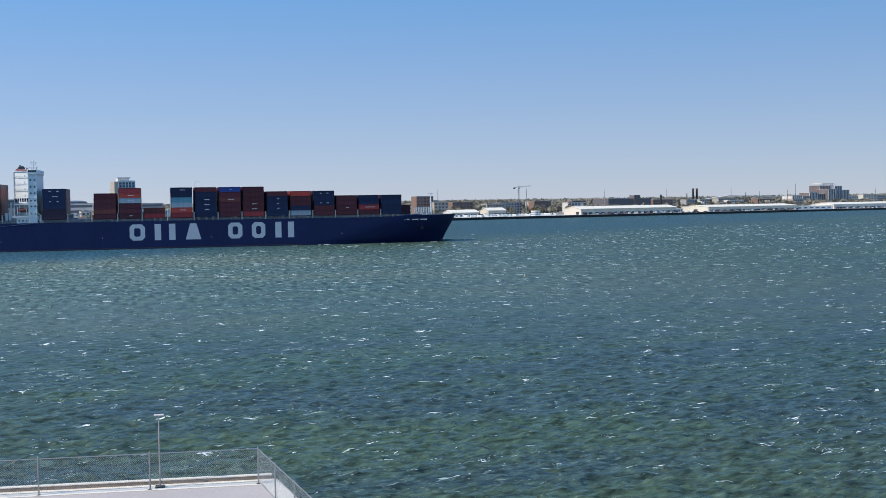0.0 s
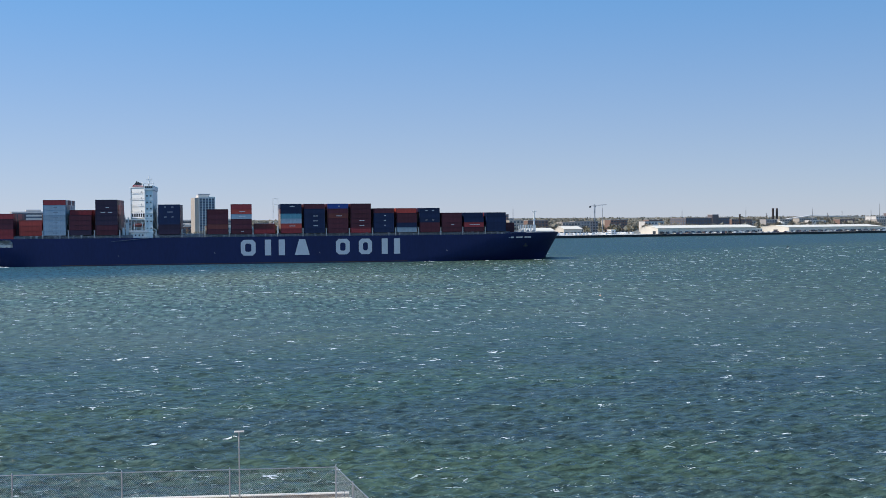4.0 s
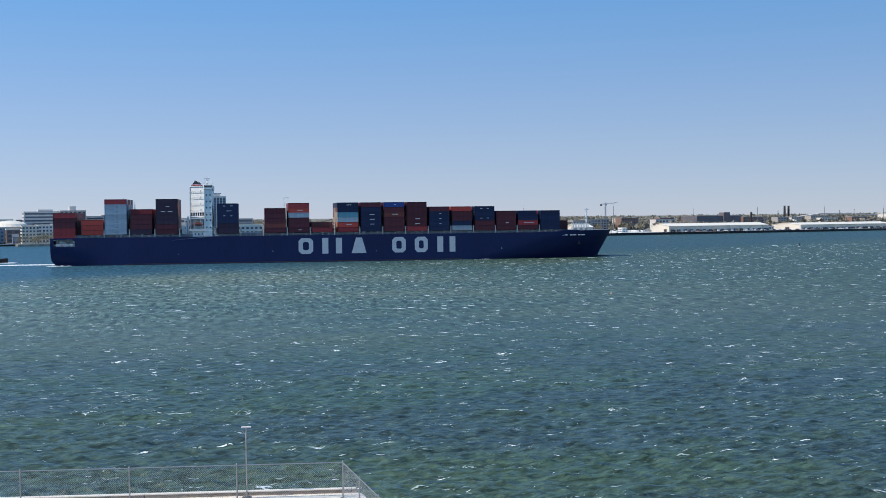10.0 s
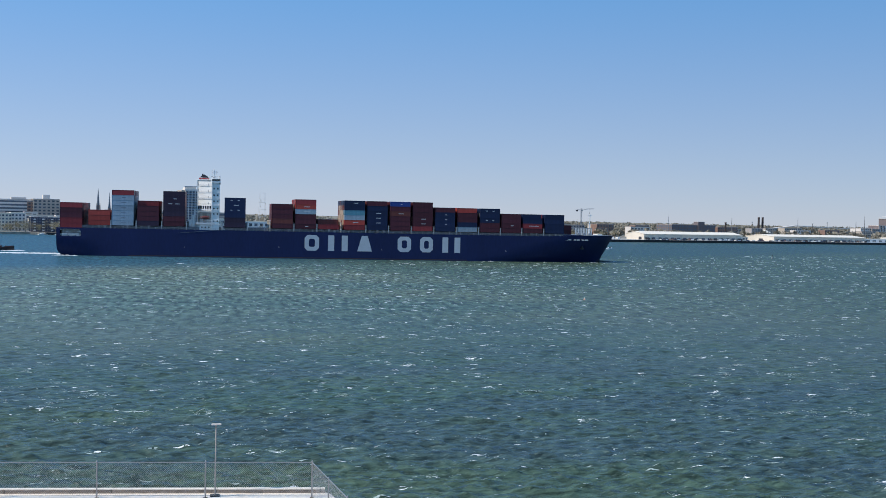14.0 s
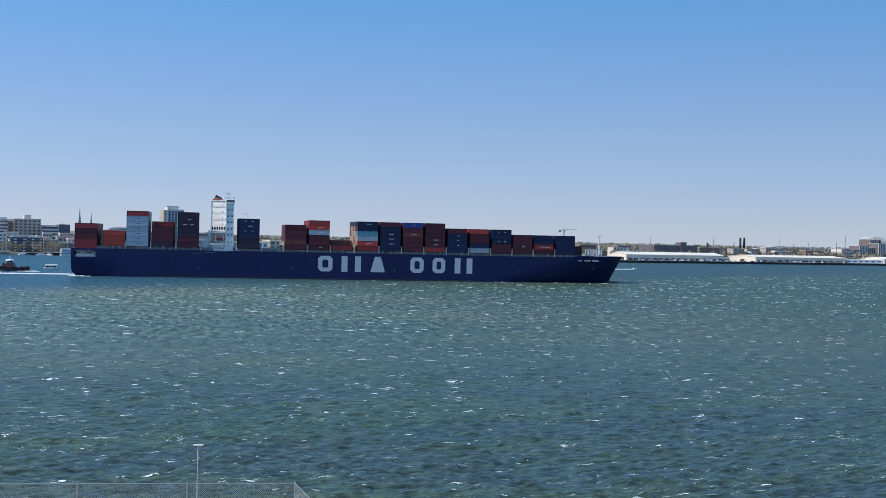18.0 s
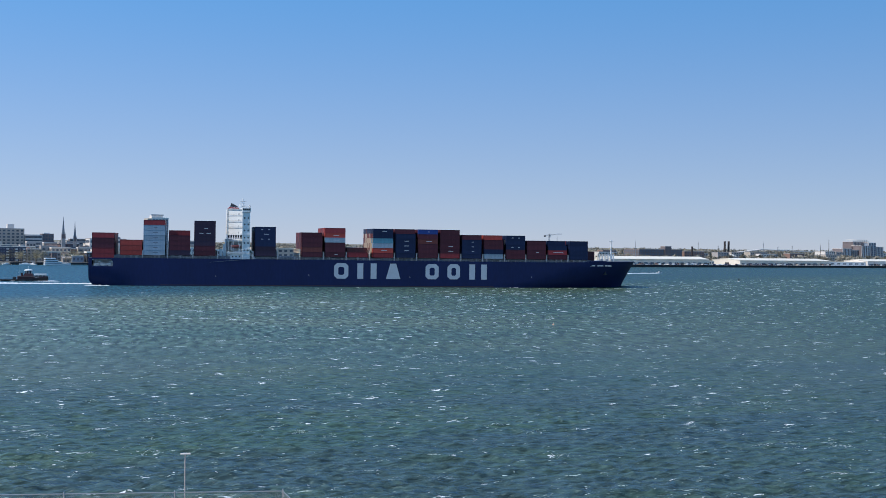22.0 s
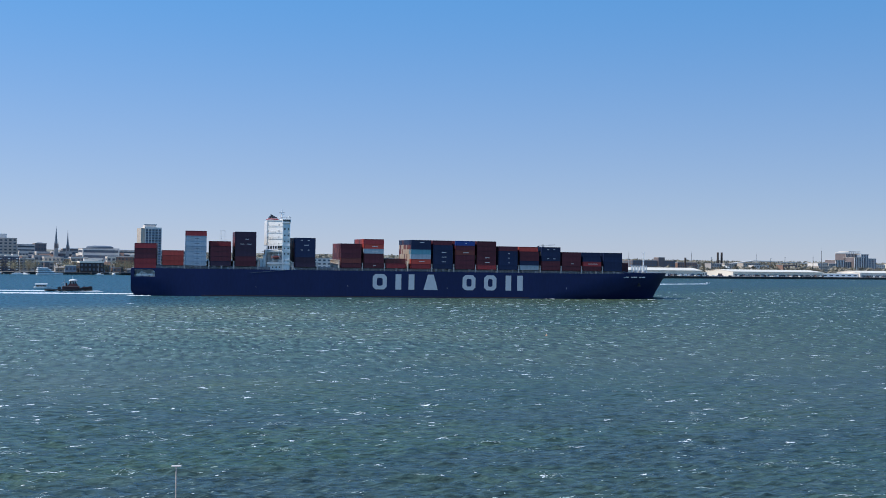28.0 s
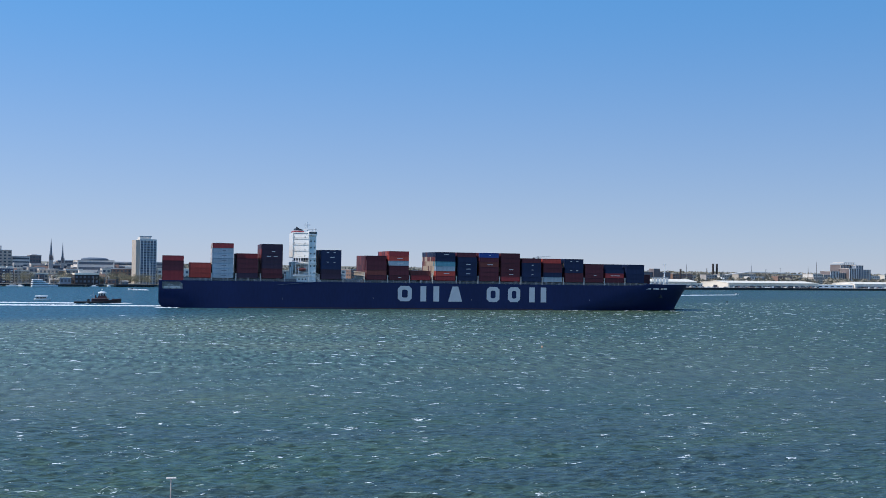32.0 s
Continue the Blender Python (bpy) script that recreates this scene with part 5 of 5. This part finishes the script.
building("shore_block", "low pale terminal building beside the tower", -443, 62, 40, 24, 15.5, "palegrey", 3, 8, roof="roof_white", parapet=1.5)
building("shore_block", "wide grey office with a flat roof", -436, 130, 40, 26, 23.0, "grey", 5, 9, band=True, roof="palegrey")
building("shore_block", "white terminal hall on the waterfront", -402, 70, 56, 30, 14.0, "white", 2, 9, roof="roof_white")
building("shore_block", "tan waterfront warehouse with white roof", -340, 80, 60, 30, 16.0, "tan", 3, 9, roof="roof_white")
building("shore_block", "pale grey waterfront block", -270, 75, 54, 30, 17.0, "palegrey", 4, 9)
building("shore_block", "brown brick waterfront block", -205, 85, 50, 30, 18.0, "brick", 4, 9)
building("shore_block", "low cream harbour building", -145, 70, 40, 26, 15.0, "cream", 3, 8, roof="roof_white")
dome = thing("stadium_roof", shore(-676, 200, 2.2), "low white domed hall", "hall")
part("drum", Shape().cyl((18, 14, 0), (18, 14, 16.5), 20, 20, 24), M["palegrey"], dome)
part("dome", Shape().loft([[(18 + 21 * k * math.cos(a), 14 + 21 * k * math.sin(a), z) for a in [2 * math.pi * i / 24 for i in range(24)]] for k, z in ((1, 16.5), (0.85, 20), (0.55, 22.6), (0.1, 23.8))]), M["roof_white"], dome)
building("harbour_flats", "white balconied apartments before the domed hall", -661, 196, 15, 14, 16.0, "white", 5, 5)

# the packed low town behind the waterfront
town_rng = random.Random(33)
TONES = {"palegrey": "pale grey", "cream": "cream", "tan": "tan", "brick": "brown brick", "grey": "grey", "white": "white", "bluewall": "blue-grey", "darkbrick": "dark brick"}
for d, count, lo, hi in ((112, 9, 10, 15), (165, 11, 13, 19), (215, 11, 15, 22), (290, 10, 17, 26), (380, 9, 20, 29)):
    s = -640 - d * 0.25
    for i in range(count):
        w = town_rng.uniform(13, 26)
        mk = town_rng.choice(("palegrey", "cream", "tan", "brick", "grey", "darkbrick", "palegrey", "bluewall"))
        h = town_rng.uniform(lo, hi)
        building("town_house", "small " + TONES[mk] + " town building with a flat roof", s, d + town_rng.uniform(-8, 8), w, 14, h, mk, max(2, int(h / 4.2)), max(2, int(w / 5.5)), side=False,
                 roof=town_rng.choice(("grey", "palegrey", "roof_white")), parapet=town_rng.uniform(0.5, 1.4))
        s += w + town_rng.uniform(0.5, 8)

# small sheds, kiosks and houses packed along the waterfront
front_rng = random.Random(52)
for d, count, lo, hi, s0, step in ((24, 15, 3.2, 6.5, -655, 15), (40, 20, 4.5, 9.5, -650, 11.5), (52, 18, 5.5, 11.5, -655, 13), (78, 18, 8, 15, -660, 13.5), (140, 20, 12, 20, -690, 14)):
    for i in range(count):
        s, w, h = s0 + i * step + front_rng.uniform(-4, 4), front_rng.uniform(5, 12), front_rng.uniform(lo, hi)
        if (-482 < s + w and s < -440 and d < 100) or (s < -560 and d < 62):
            continue
        mk = front_rng.choice(("slate", "tan", "brick", "grey", "palegrey", "darkbrick", "bluewall", "darkbrick", "grey"))
        tone = {"slate": "dark slate", "darkbrick": "dark brick"}.get(mk) or TONES[mk]
        if front_rng.random() < 0.45:
            gable_shed("waterfront_house", "small " + tone + " gabled house by the water", s, d, w, 8, h * 0.7, h, wall=mk, roof=front_rng.choice(("slate", "grey", "brick", "darkbrick")), doors=max(2, int(w / 3)), z=2.2, category="house")
        else:
            building("waterfront_house", "small " + tone + " flat-roofed house by the water", s, d, w, 8, h, mk, max(1, int(h / 3.4)), max(2, int(w / 3.2)), side=False, roof=front_rng.choice(("palegrey", "grey", "slate", "roof_white")), parapet=front_rng.uniform(0.3, 1.0))

# piers, pontoons and moored craft along the shore
for s, w, d in [(-700, 40, 150), (-612, 30, 4), (-582, 12, -3), (-571, 40, -6), (-529, 17, -2), (-500, 42, 0), (-455, 90, 32), (-340, 120, 36), (-220, 90, 30)]:
    pier = thing("pier", shore(s, d, 0), "dark timber pier on piles", "pier")
    part("deck", Shape().box(0, w, 0, 9, 0.9, 2.5), M["quay"], pier)
    me = Shape().cyl((0, 0, -2), (0, 0, 1.4), 0.35, n=6).mesh("pile", M["quay"])
    for i in range(int(w / 4)):
        piece("pile", me, pier, pose(2 + i * 4.0, 0.3, 0))

barge = thing("barge", shore(-690, 58, 0), "low black barge with a pale deck edge", "barge")
part("hull", hull_loft(38, 9, 1.9, 0.4), M["black"], barge)
part("deck_edge", Shape().box(0.5, 30, -4.7, -4.5, 1.9, 2.5).box(0.5, 30, 4.5, 4.7, 1.9, 2.5), M["palegrey"], barge)
part("deck_house", Shape().cham(2, 9, -2.5, 2.5, 1.8, 4.6, 0.3), M["white"], barge)
ferry = thing("ferry", shore(-583, -12, 0), "white double-decked excursion ferry moored at a pier", "ferry")
part("hull", hull_loft(25, 8, 1.7, 0.3), M["white"], ferry)
for x0, x1, z in ((0.6, 15.5, 1.7), (0.6, 12.5, 3.5), (0.9, 10, 5.3)):
    part("deck_cabin", Shape().cham(x0, x1, -3.6, 3.6, z, z + 0.9, 0.2), M["farglass"], ferry, "dark window band")
    part("deck_roof", Shape().cham(x0 - 0.4, x1 + 0.5, -3.9, 3.9, z + 0.9, z + 1.8, 0.3), M["white"], ferry, "white deck roof")
part("fore_rail", Shape().box(15, 23, -3.4, -3.3, 2.6, 2.7).box(15, 23, 3.3, 3.4, 2.6, 2.7), M["white"], ferry)


def sailing_yacht(m, length, mast_h):
    ob = thing("yacht", m, "small white moored yacht with a bare mast", "boat", "moored boats")
    part("hull", hull_loft(length, length * 0.3, 1.0, 0.4), M["white"], ob)
    part("coach_roof", Shape().cham(length * 0.3, length * 0.7, -0.9, 0.9, 0.9, 1.7, 0.2), M["white"], ob)
    part("mast", Shape().cyl((length * 0.55, 0, 1), (length * 0.55, 0, mast_h), 0.1, 0.06, 5), M["grey_steel"], ob)
    part("boom", Shape().cyl((length * 0.1, 0, 2.2), (length * 0.55, 0, 2.3), 0.09, n=5), M["grey_steel"], ob)
    return ob


yr = random.Random(8)
first = sailing_yacht(shore(-602, 2), 9, 11)
for s, d in [(-595, 3), (-588, -2), (-610, 6), (-620, 8), (-508, -6), (-506, 2), (-517, -3), (-640, 40), (-648, 60), (-655, 90)]:
    copy_thing(first, shore(s + yr.uniform(-1, 1), d, 0, yr.uniform(-20, 200)))
trailer = thing("boat_on_stand", shore(-88, 18, 2.9), "white boat laid up on a stand on the quay", "boat", "laid-up boats")
hl = part("hull", hull_loft(8.5, 2.8, 1.6, 0.4), M["white"], trailer)
hl.matrix_basis = pose(0, 0, 1.2)
part("cabin", Shape().cham(2.5, 6, -0.9, 0.9, 2.6, 3.8, 0.2), M["glass"], trailer)
for x in (1.5, 6.0):
    part("stand", Shape().box(x, x + 0.3, -1.2, 1.2, 0, 1.6), M["grey_steel"], trailer)
for i in range(46):
    s, d = -104 + i * 4.2 + yr.uniform(-1, 1), yr.choice((10, 17, 26, 34, 60, 72)) + yr.uniform(-2, 2)
    if not (44 < s < 56 and d < 36):
        copy_thing(trailer, shore(s, d, 2.9 if d < 44 else 2.2, yr.uniform(60, 120)))


def car(m, key):
    ob = thing("parked_car", m, CNAME.get(key, "grey") + " car parked on the quay", "car", "parked cars")
    b = part("body", Shape().cham(0, 4.5, -0.9, 0.9, 0.3, 0.95, 0.15).loft([[(0.6, -0.8, 0.9), (3.6, -0.8, 0.9), (3.6, 0.8, 0.9), (0.6, 0.8, 0.9)], [(1.1, -0.7, 1.5), (3.0, -0.7, 1.5), (3.0, 0.7, 1.5), (1.1, 0.7, 1.5)]]), M["c_" + key], ob)
    for x in (0.9, 3.6):
        for y in (-0.85, 0.65):
            part("wheel", Shape().cyl((x, y, 0.33), (x, y + 0.2, 0.33), 0.33, n=8), M["dark"], ob)
    return ob


cars = [car(shore(130 + i * 3, 3, 2.9, 90), k) for i, k in enumerate("wnpg")]
for i in range(44):
    s = yr.choice((yr.uniform(122, 262), yr.uniform(330, 480), yr.uniform(268, 318)))
    copy_thing(cars[i % 4], shore(s, yr.uniform(1.5, 6.0), 2.9, yr.choice((0, 90, 90))))


# ---------------------------------------------------------------- trees
def crown_mesh(rng, r, h, count, leaf, key):
    """A ragged crown of small leaf sprays on many clumps."""
    v, f = [], []
    clumps = [(rng.normal(0, 0.42) * r, rng.normal(0, 0.42) * r, h * (0.32 + 0.58 * rng.uniform()), r * rng.uniform(0.25, 0.48)) for _ in range(22)]
    for _ in range(count):
        cx, cy, cz, cr = clumps[int(rng.integers(len(clumps)))]
        p = np.array([cx, cy, cz]) + rng.normal(0, 0.55, 3) * cr
        a, b = rng.normal(0, 1, 3), rng.normal(0, 1, 3)
        a, b = a / np.linalg.norm(a) * leaf, b / np.linalg.norm(b) * leaf * 0.7
        k = len(v)
        v += [p - a, p + b, p + a, p - b]
        f.append((k, k + 1, k + 2, k + 3))
    return raw("crown", v, f, M[key])


def trunk_mesh(rng, h):
    s = Shape().cyl((0, 0, 0), (0.1, 0, h * 0.5), 0.3, 0.18, 7)
    for i in range(6):
        a = i * 1.05 + rng.uniform(-0.3, 0.3)
        z = h * rng.uniform(0.28, 0.5)
        s.cyl((0.05, 0, z), (math.cos(a) * h * 0.24, math.sin(a) * h * 0.24, z + h * 0.32), 0.12, 0.04, 5)
    return s.mesh("trunk", M["bark"])


t_rng = np.random.default_rng(17)
kinds = []
for i in range(4):
    h = 9.5 + i * 1.2
    ob = thing("tree", shore(-480 + i * 6, 26, 2.2), "spring tree with thin pale green and brown foliage", "tree", "shore trees")
    piece("trunk", trunk_mesh(t_rng, h), ob)
    piece("crown", crown_mesh(t_rng, h * 0.50, h, 520, 0.34, "leaf"), ob)
    kinds.append(ob)
MORE = [(-660 + 7.3 * i + t_rng.uniform(-3, 3), 17 + t_rng.uniform(0, 34)) for i in range(34) if not 86 < 7.3 * i < 128]
for s, d in MORE + [(-497, 30), (-491, 22), (-486, 30), (-476, 22), (-468, 26), (-462, 24), (-452, 28), (-447, 22), (-556, 34), (-550, 26), (-546, 34), (-541, 40), (-535, 42), (-508, 30), (-512, 40), (-590, 40),
             (-585, 34), (-578, 30), (-600, 38), (-632, 44), (-636, 50), (-645, 44), (-612, 50), (-430, 52), (-415, 54), (-398, 56), (-380, 56), (90, 150), (102, 160), (112, 148), (72, 152), (26, 150), (14, 160), (125, 165), (80, 175), (150, 170), (165, 160)]:
    k = kinds[int(t_rng.integers(4))]
    copy_thing(k, shore(s + t_rng.uniform(-1.5, 1.5), d, 2.2, t_rng.uniform(0, 360)) @ Matrix.Scale(t_rng.uniform(0.6, 1.15), 4))


def far_woods(name, boxes, key, leaf, per):
    """Woods too far off to count: sprays of foliage in many crowns."""
    rng = np.random.default_rng(29)
    V = []
    for s0, s1, d0, d1, count, h0, h1, rr in boxes:
        s, d = rng.uniform(s0, s1, count), rng.uniform(d0, d1, count)
        h = rng.uniform(h0, h1, count)
        for i in range(count):
            n = per
            u = rng.normal(0, 1, (n, 3))
            u /= np.linalg.norm(u, axis=1)[:, None]
            c = np.array([s[i], d[i], h[i] * 0.55]) + u * np.array([rr, rr, h[i] * 0.45]) * rng.uniform(0.5, 1, (n, 1))
            a, b = rng.normal(0, 1, (n, 3)) * leaf, rng.normal(0, 1, (n, 3)) * leaf
            V.append(np.stack([c - a, c + b, c + a, c - b], 1).reshape(-1, 3))
    V = np.concatenate(V)
    ob = new(name, raw(name, V, np.arange(len(V)).reshape(-1, 4), M[key]))
    ob.matrix_basis = shore(0, 0, 2.2)
    return tagged(ob, "distant belt of bare and budding woods", "woods", kind="stuff")


far_woods("far_woods", [(-300, 1500, 160, 420, 520, 9, 14, 5), (-200, 2400, 450, 1100, 520, 11, 17, 8), (-900, 3600, 1300, 2300, 900, 14, 20, 13)], "leaf_b", 1.5, 42)
hill = new("backdrop", Shape().loft([[(-2500, 2400, 0), (3500, 2400, 0), (3500, 3200, 0), (-2500, 3200, 0)], [(-2400, 2600, 19), (3400, 2600, 13), (3400, 3100, 13), (-2400, 3100, 19)]]).mesh("backdrop", M["leaf_b"]))
hill.matrix_basis = shore(0, 0, 2.2)
tagged(hill, "low wooded rise on the horizon", "hills", kind="structure")

# ---------------------------------------------------------------- near deck, below the camera
DECK = 18.82
FX, FY, FTURN = 2.66, 32.62, -5.3      # fence corner; turn of the front line
front = pose(FX, FY, DECK, 0, 0, FTURN)
inv = 8.0
deck = new("floor", Shape().prism_z([(-40, -34), (8.5, -34), (0.90, -1.0), (0.72, -0.25), (0.58, 0.38), (0.48, 0.58), (0.30, 0.66), (-40, 0.66)], -0.5, 0.0).mesh("floor", M["concrete"]))
deck.matrix_basis = front
tagged(deck, "smooth grey concrete roof deck", "deck", kind="structure")
gar = new("wall_garage", Shape().prism_z([(-40, -34), (8.3, -34), (0.75, -1.0), (0.5, 0.3), (0.3, 0.55), (-40, 0.55)], -20.5, -0.5).mesh("wall_garage", M["palegrey"]))
gar.matrix_basis = front
tagged(gar, "plain concrete wall below the roof deck", "wall", kind="structure")
back = new("wall_behind", Shape().box(-40, 12, -37.5, -34, -20.5, 16).mesh("wall_behind", M["tan"]))
back.matrix_basis = front
tagged(back, "plain wall of the building behind", "wall", kind="structure")
strip = new("trim", Shape().box(-40, 0.14, -0.12, 0.50, 0.004, 0.012).prism_z([(0.14, -0.12), (0.30, -0.92), (7.8, -33.9), (8.3, -33.9), (0.86, -1.0), (0.68, -0.25), (0.54, 0.36), (0.42, 0.5), (0.14, 0.5)], 0.004, 0.012).mesh("trim", M["strip"]))
strip.matrix_basis = front
tagged(strip, "pale concrete strip along the fence", "trim", kind="structure")
kerb = thing("kerb", front, "low stained concrete kerb with a pale top", "kerb", kind="structure")
k_me = Shape().box(0, 2.98, 0.50, 0.63, 0, 0.12).mesh("kerb_stone", M["curb"])
c_me = Shape().box(0, 2.99, 0.485, 0.645, 0.12, 0.148).mesh("coping", M["strip"])
for i in range(13):
    st = piece("kerb_stone", k_me, kerb, pose(-2.75 - i * 3.0, 0, 0))
    piece("coping", c_me, st, pose(0, 0, 0))
st = piece("kerb_stone", Shape().box(0, 0.12, 0.50, 0.63, 0, 0.12).mesh("kerb_stone", M["curb"]), kerb, pose(0.25, 0, 0))
piece("coping", Shape().box(0, 0.13, 0.485, 0.645, 0.12, 0.148).mesh("coping", M["strip"]), st)


def chain_mesh(length, height, cell=0.062, r=0.0014):
    """Diagonal wires of a chain-link fabric between two posts."""
    s = Shape()
    n = int((length + height) / cell)
    for sign in (1, -1):
        y = 0.004 * sign
        for i in range(n):
            a = -height + i * cell if sign > 0 else i * cell
            x0, z0, x1, z1 = (a, 0.0, a + height, height) if sign > 0 else (a, 0.0, a - height, height)
            if sign > 0:
                if x0 < 0:
                    x0, z0 = 0.0, -a
                if x1 > length:
                    x1, z1 = length, length - a
                if x0 >= length or z0 >= height:
                    continue
            else:
                if x0 > length:
                    x0, z0 = length, a - length
                if x1 < 0:
                    x1, z1 = 0.0, a
                if z0 >= height or z1 <= z0:
                    continue
            k = len(s.v)
            q = r * 0.7
            s.v += [(x0 - q, y, z0 + q), (x0 + q, y, z0 - q), (x1 + q, y, z1 - q), (x1 - q, y, z1 + q)] if sign > 0 else [(x0 - q, y, z0 - q), (x0 + q, y, z0 + q), (x1 + q, y, z1 + q), (x1 - q, y, z1 - q)]
            s.f.append((k, k + 1, k + 2, k + 3))
            s.v += [(x0, y - r, z0), (x0, y + r, z0), (x1, y + r, z1), (x1, y - r, z1)]
            s.f.append((k + 4, k + 5, k + 6, k + 7))
    return s


def fence(name, m, spans, step, label):
    ob = thing(name, m, label, "fence")
    H = 1.05
    post = Shape().cyl((0, 0, -0.01), (0, 0, H), 0.022, n=8).cyl((0, 0, -0.005), (0, 0, 0.012), 0.07, n=8).mesh("post", M["galv"])
    cap = Shape().cyl((0, 0, H), (0, 0, H + 0.045), 0.026, 0.010, 8).mesh("post_cap", M["galv"])
    netting = raw("netting", *(lambda q: (q.v, q.f))(chain_mesh(step, H - 0.10)), M["net"])
    r_me = Shape().cyl((0, 0, H - 0.02), (step, 0, H - 0.02), 0.014, n=8).mesh("top_rail", M["galv"])
    wire = Shape().cyl((0, 0, 0.08), (step, 0, 0.08), 0.005, n=5).mesh("tension_wire", M["galv"])
    for i in range(spans + 1):
        p = piece("post", post, ob, pose(-i * step, 0, 0))
        piece("post_cap", cap, p)
        if i < spans:
            piece("top_rail", r_me, ob, pose(-(i + 1) * step, 0, 0))
            piece("netting", netting, ob, pose(-(i + 1) * step, 0, 0.07))
            piece("tension_wire", wire, ob, pose(-(i + 1) * step, 0, 0))
    return ob


fence("chain_link_fence", front, 9, 3.04, "galvanised chain-link fence along the roof deck's edge")
side_turn = math.degrees(math.atan2(32.75 - 26.78, 2.62 - 3.42))
fence("chain_link_fence", pose(FX, FY, DECK, 0, 0, side_turn), 8, 2.12, "galvanised chain-link fence returning towards the building")
lamp = thing("lamp_post", pose(-0.09, 33.05, DECK), "slender grey lamp post with a flat T-shaped head", "lamp post")
part("pole", Shape().cyl((0, 0, 0), (0, 0, 2.08), 0.021, 0.017, 10), M["grey"], lamp)
part("head", Shape().cham(-0.13, 0.15, -0.05, 0.05, 2.08, 2.112, 0.010), M["palegrey"], lamp, "flat pale lamp head")
part("base_plate", Shape().cham(-0.14, 0.14, -0.10, 0.10, 0, 0.06, 0.02), M["dark"], lamp, "dark base plate")
sign = thing("fence_sign", pose(-7.32, 33.48, DECK), "small white notice hung on the fence", "sign")
part("panel", Shape().box(-0.25, 0.13, -0.06, -0.045, 0.40, 0.86), M["white"], sign)
part("notice_bars", Shape().box(-0.18, 0.06, -0.066, -0.06, 0.70, 0.76).box(-0.18, 0.02, -0.066, -0.06, 0.55, 0.6), M["slate"], sign, "grey bars of small print")

# the channel marker's place
buoy.matrix_basis = pose(421.0, 816.0, 0)


# ---------------------------------------------------------------- what moves
def motions():
    def straight(ob, x, y, vx, vy, turn=0.0, z=0.0):
        walk(ob, [(0.0, pose(x, y, z, 0, 0, turn)), (16.0, pose(x + vx * 16, y + vy * 16, z, 0, 0, turn)), (32.0, pose(x + vx * 32, y + vy * 32, z, 0, 0, turn))])
    for ob in (ship, wk, bw, churn):
        straight(ob, SHIP_X, SHIP_Y, SHIP_V, 0.0)
    for ob in (tug, tw):
        straight(ob, -226.4, 738, 5.12, 0.0)
    straight(launch, -119.2, 785, 0.85, 0.0)
    for ob in (fast, fast_wake):
        straight(ob, 166.0, 906, 13.0, 6.4, math.degrees(math.atan2(6.4, 13.0)))
    for ob in (slow, slow_wake):
        straight(ob, 72.0, 1075, -3.4, 0.0, 180.0)
    straight(water, 0, 0, -0.3, -0.9)
    straight(crests, 0, 0, -0.3, -0.9)


motions()
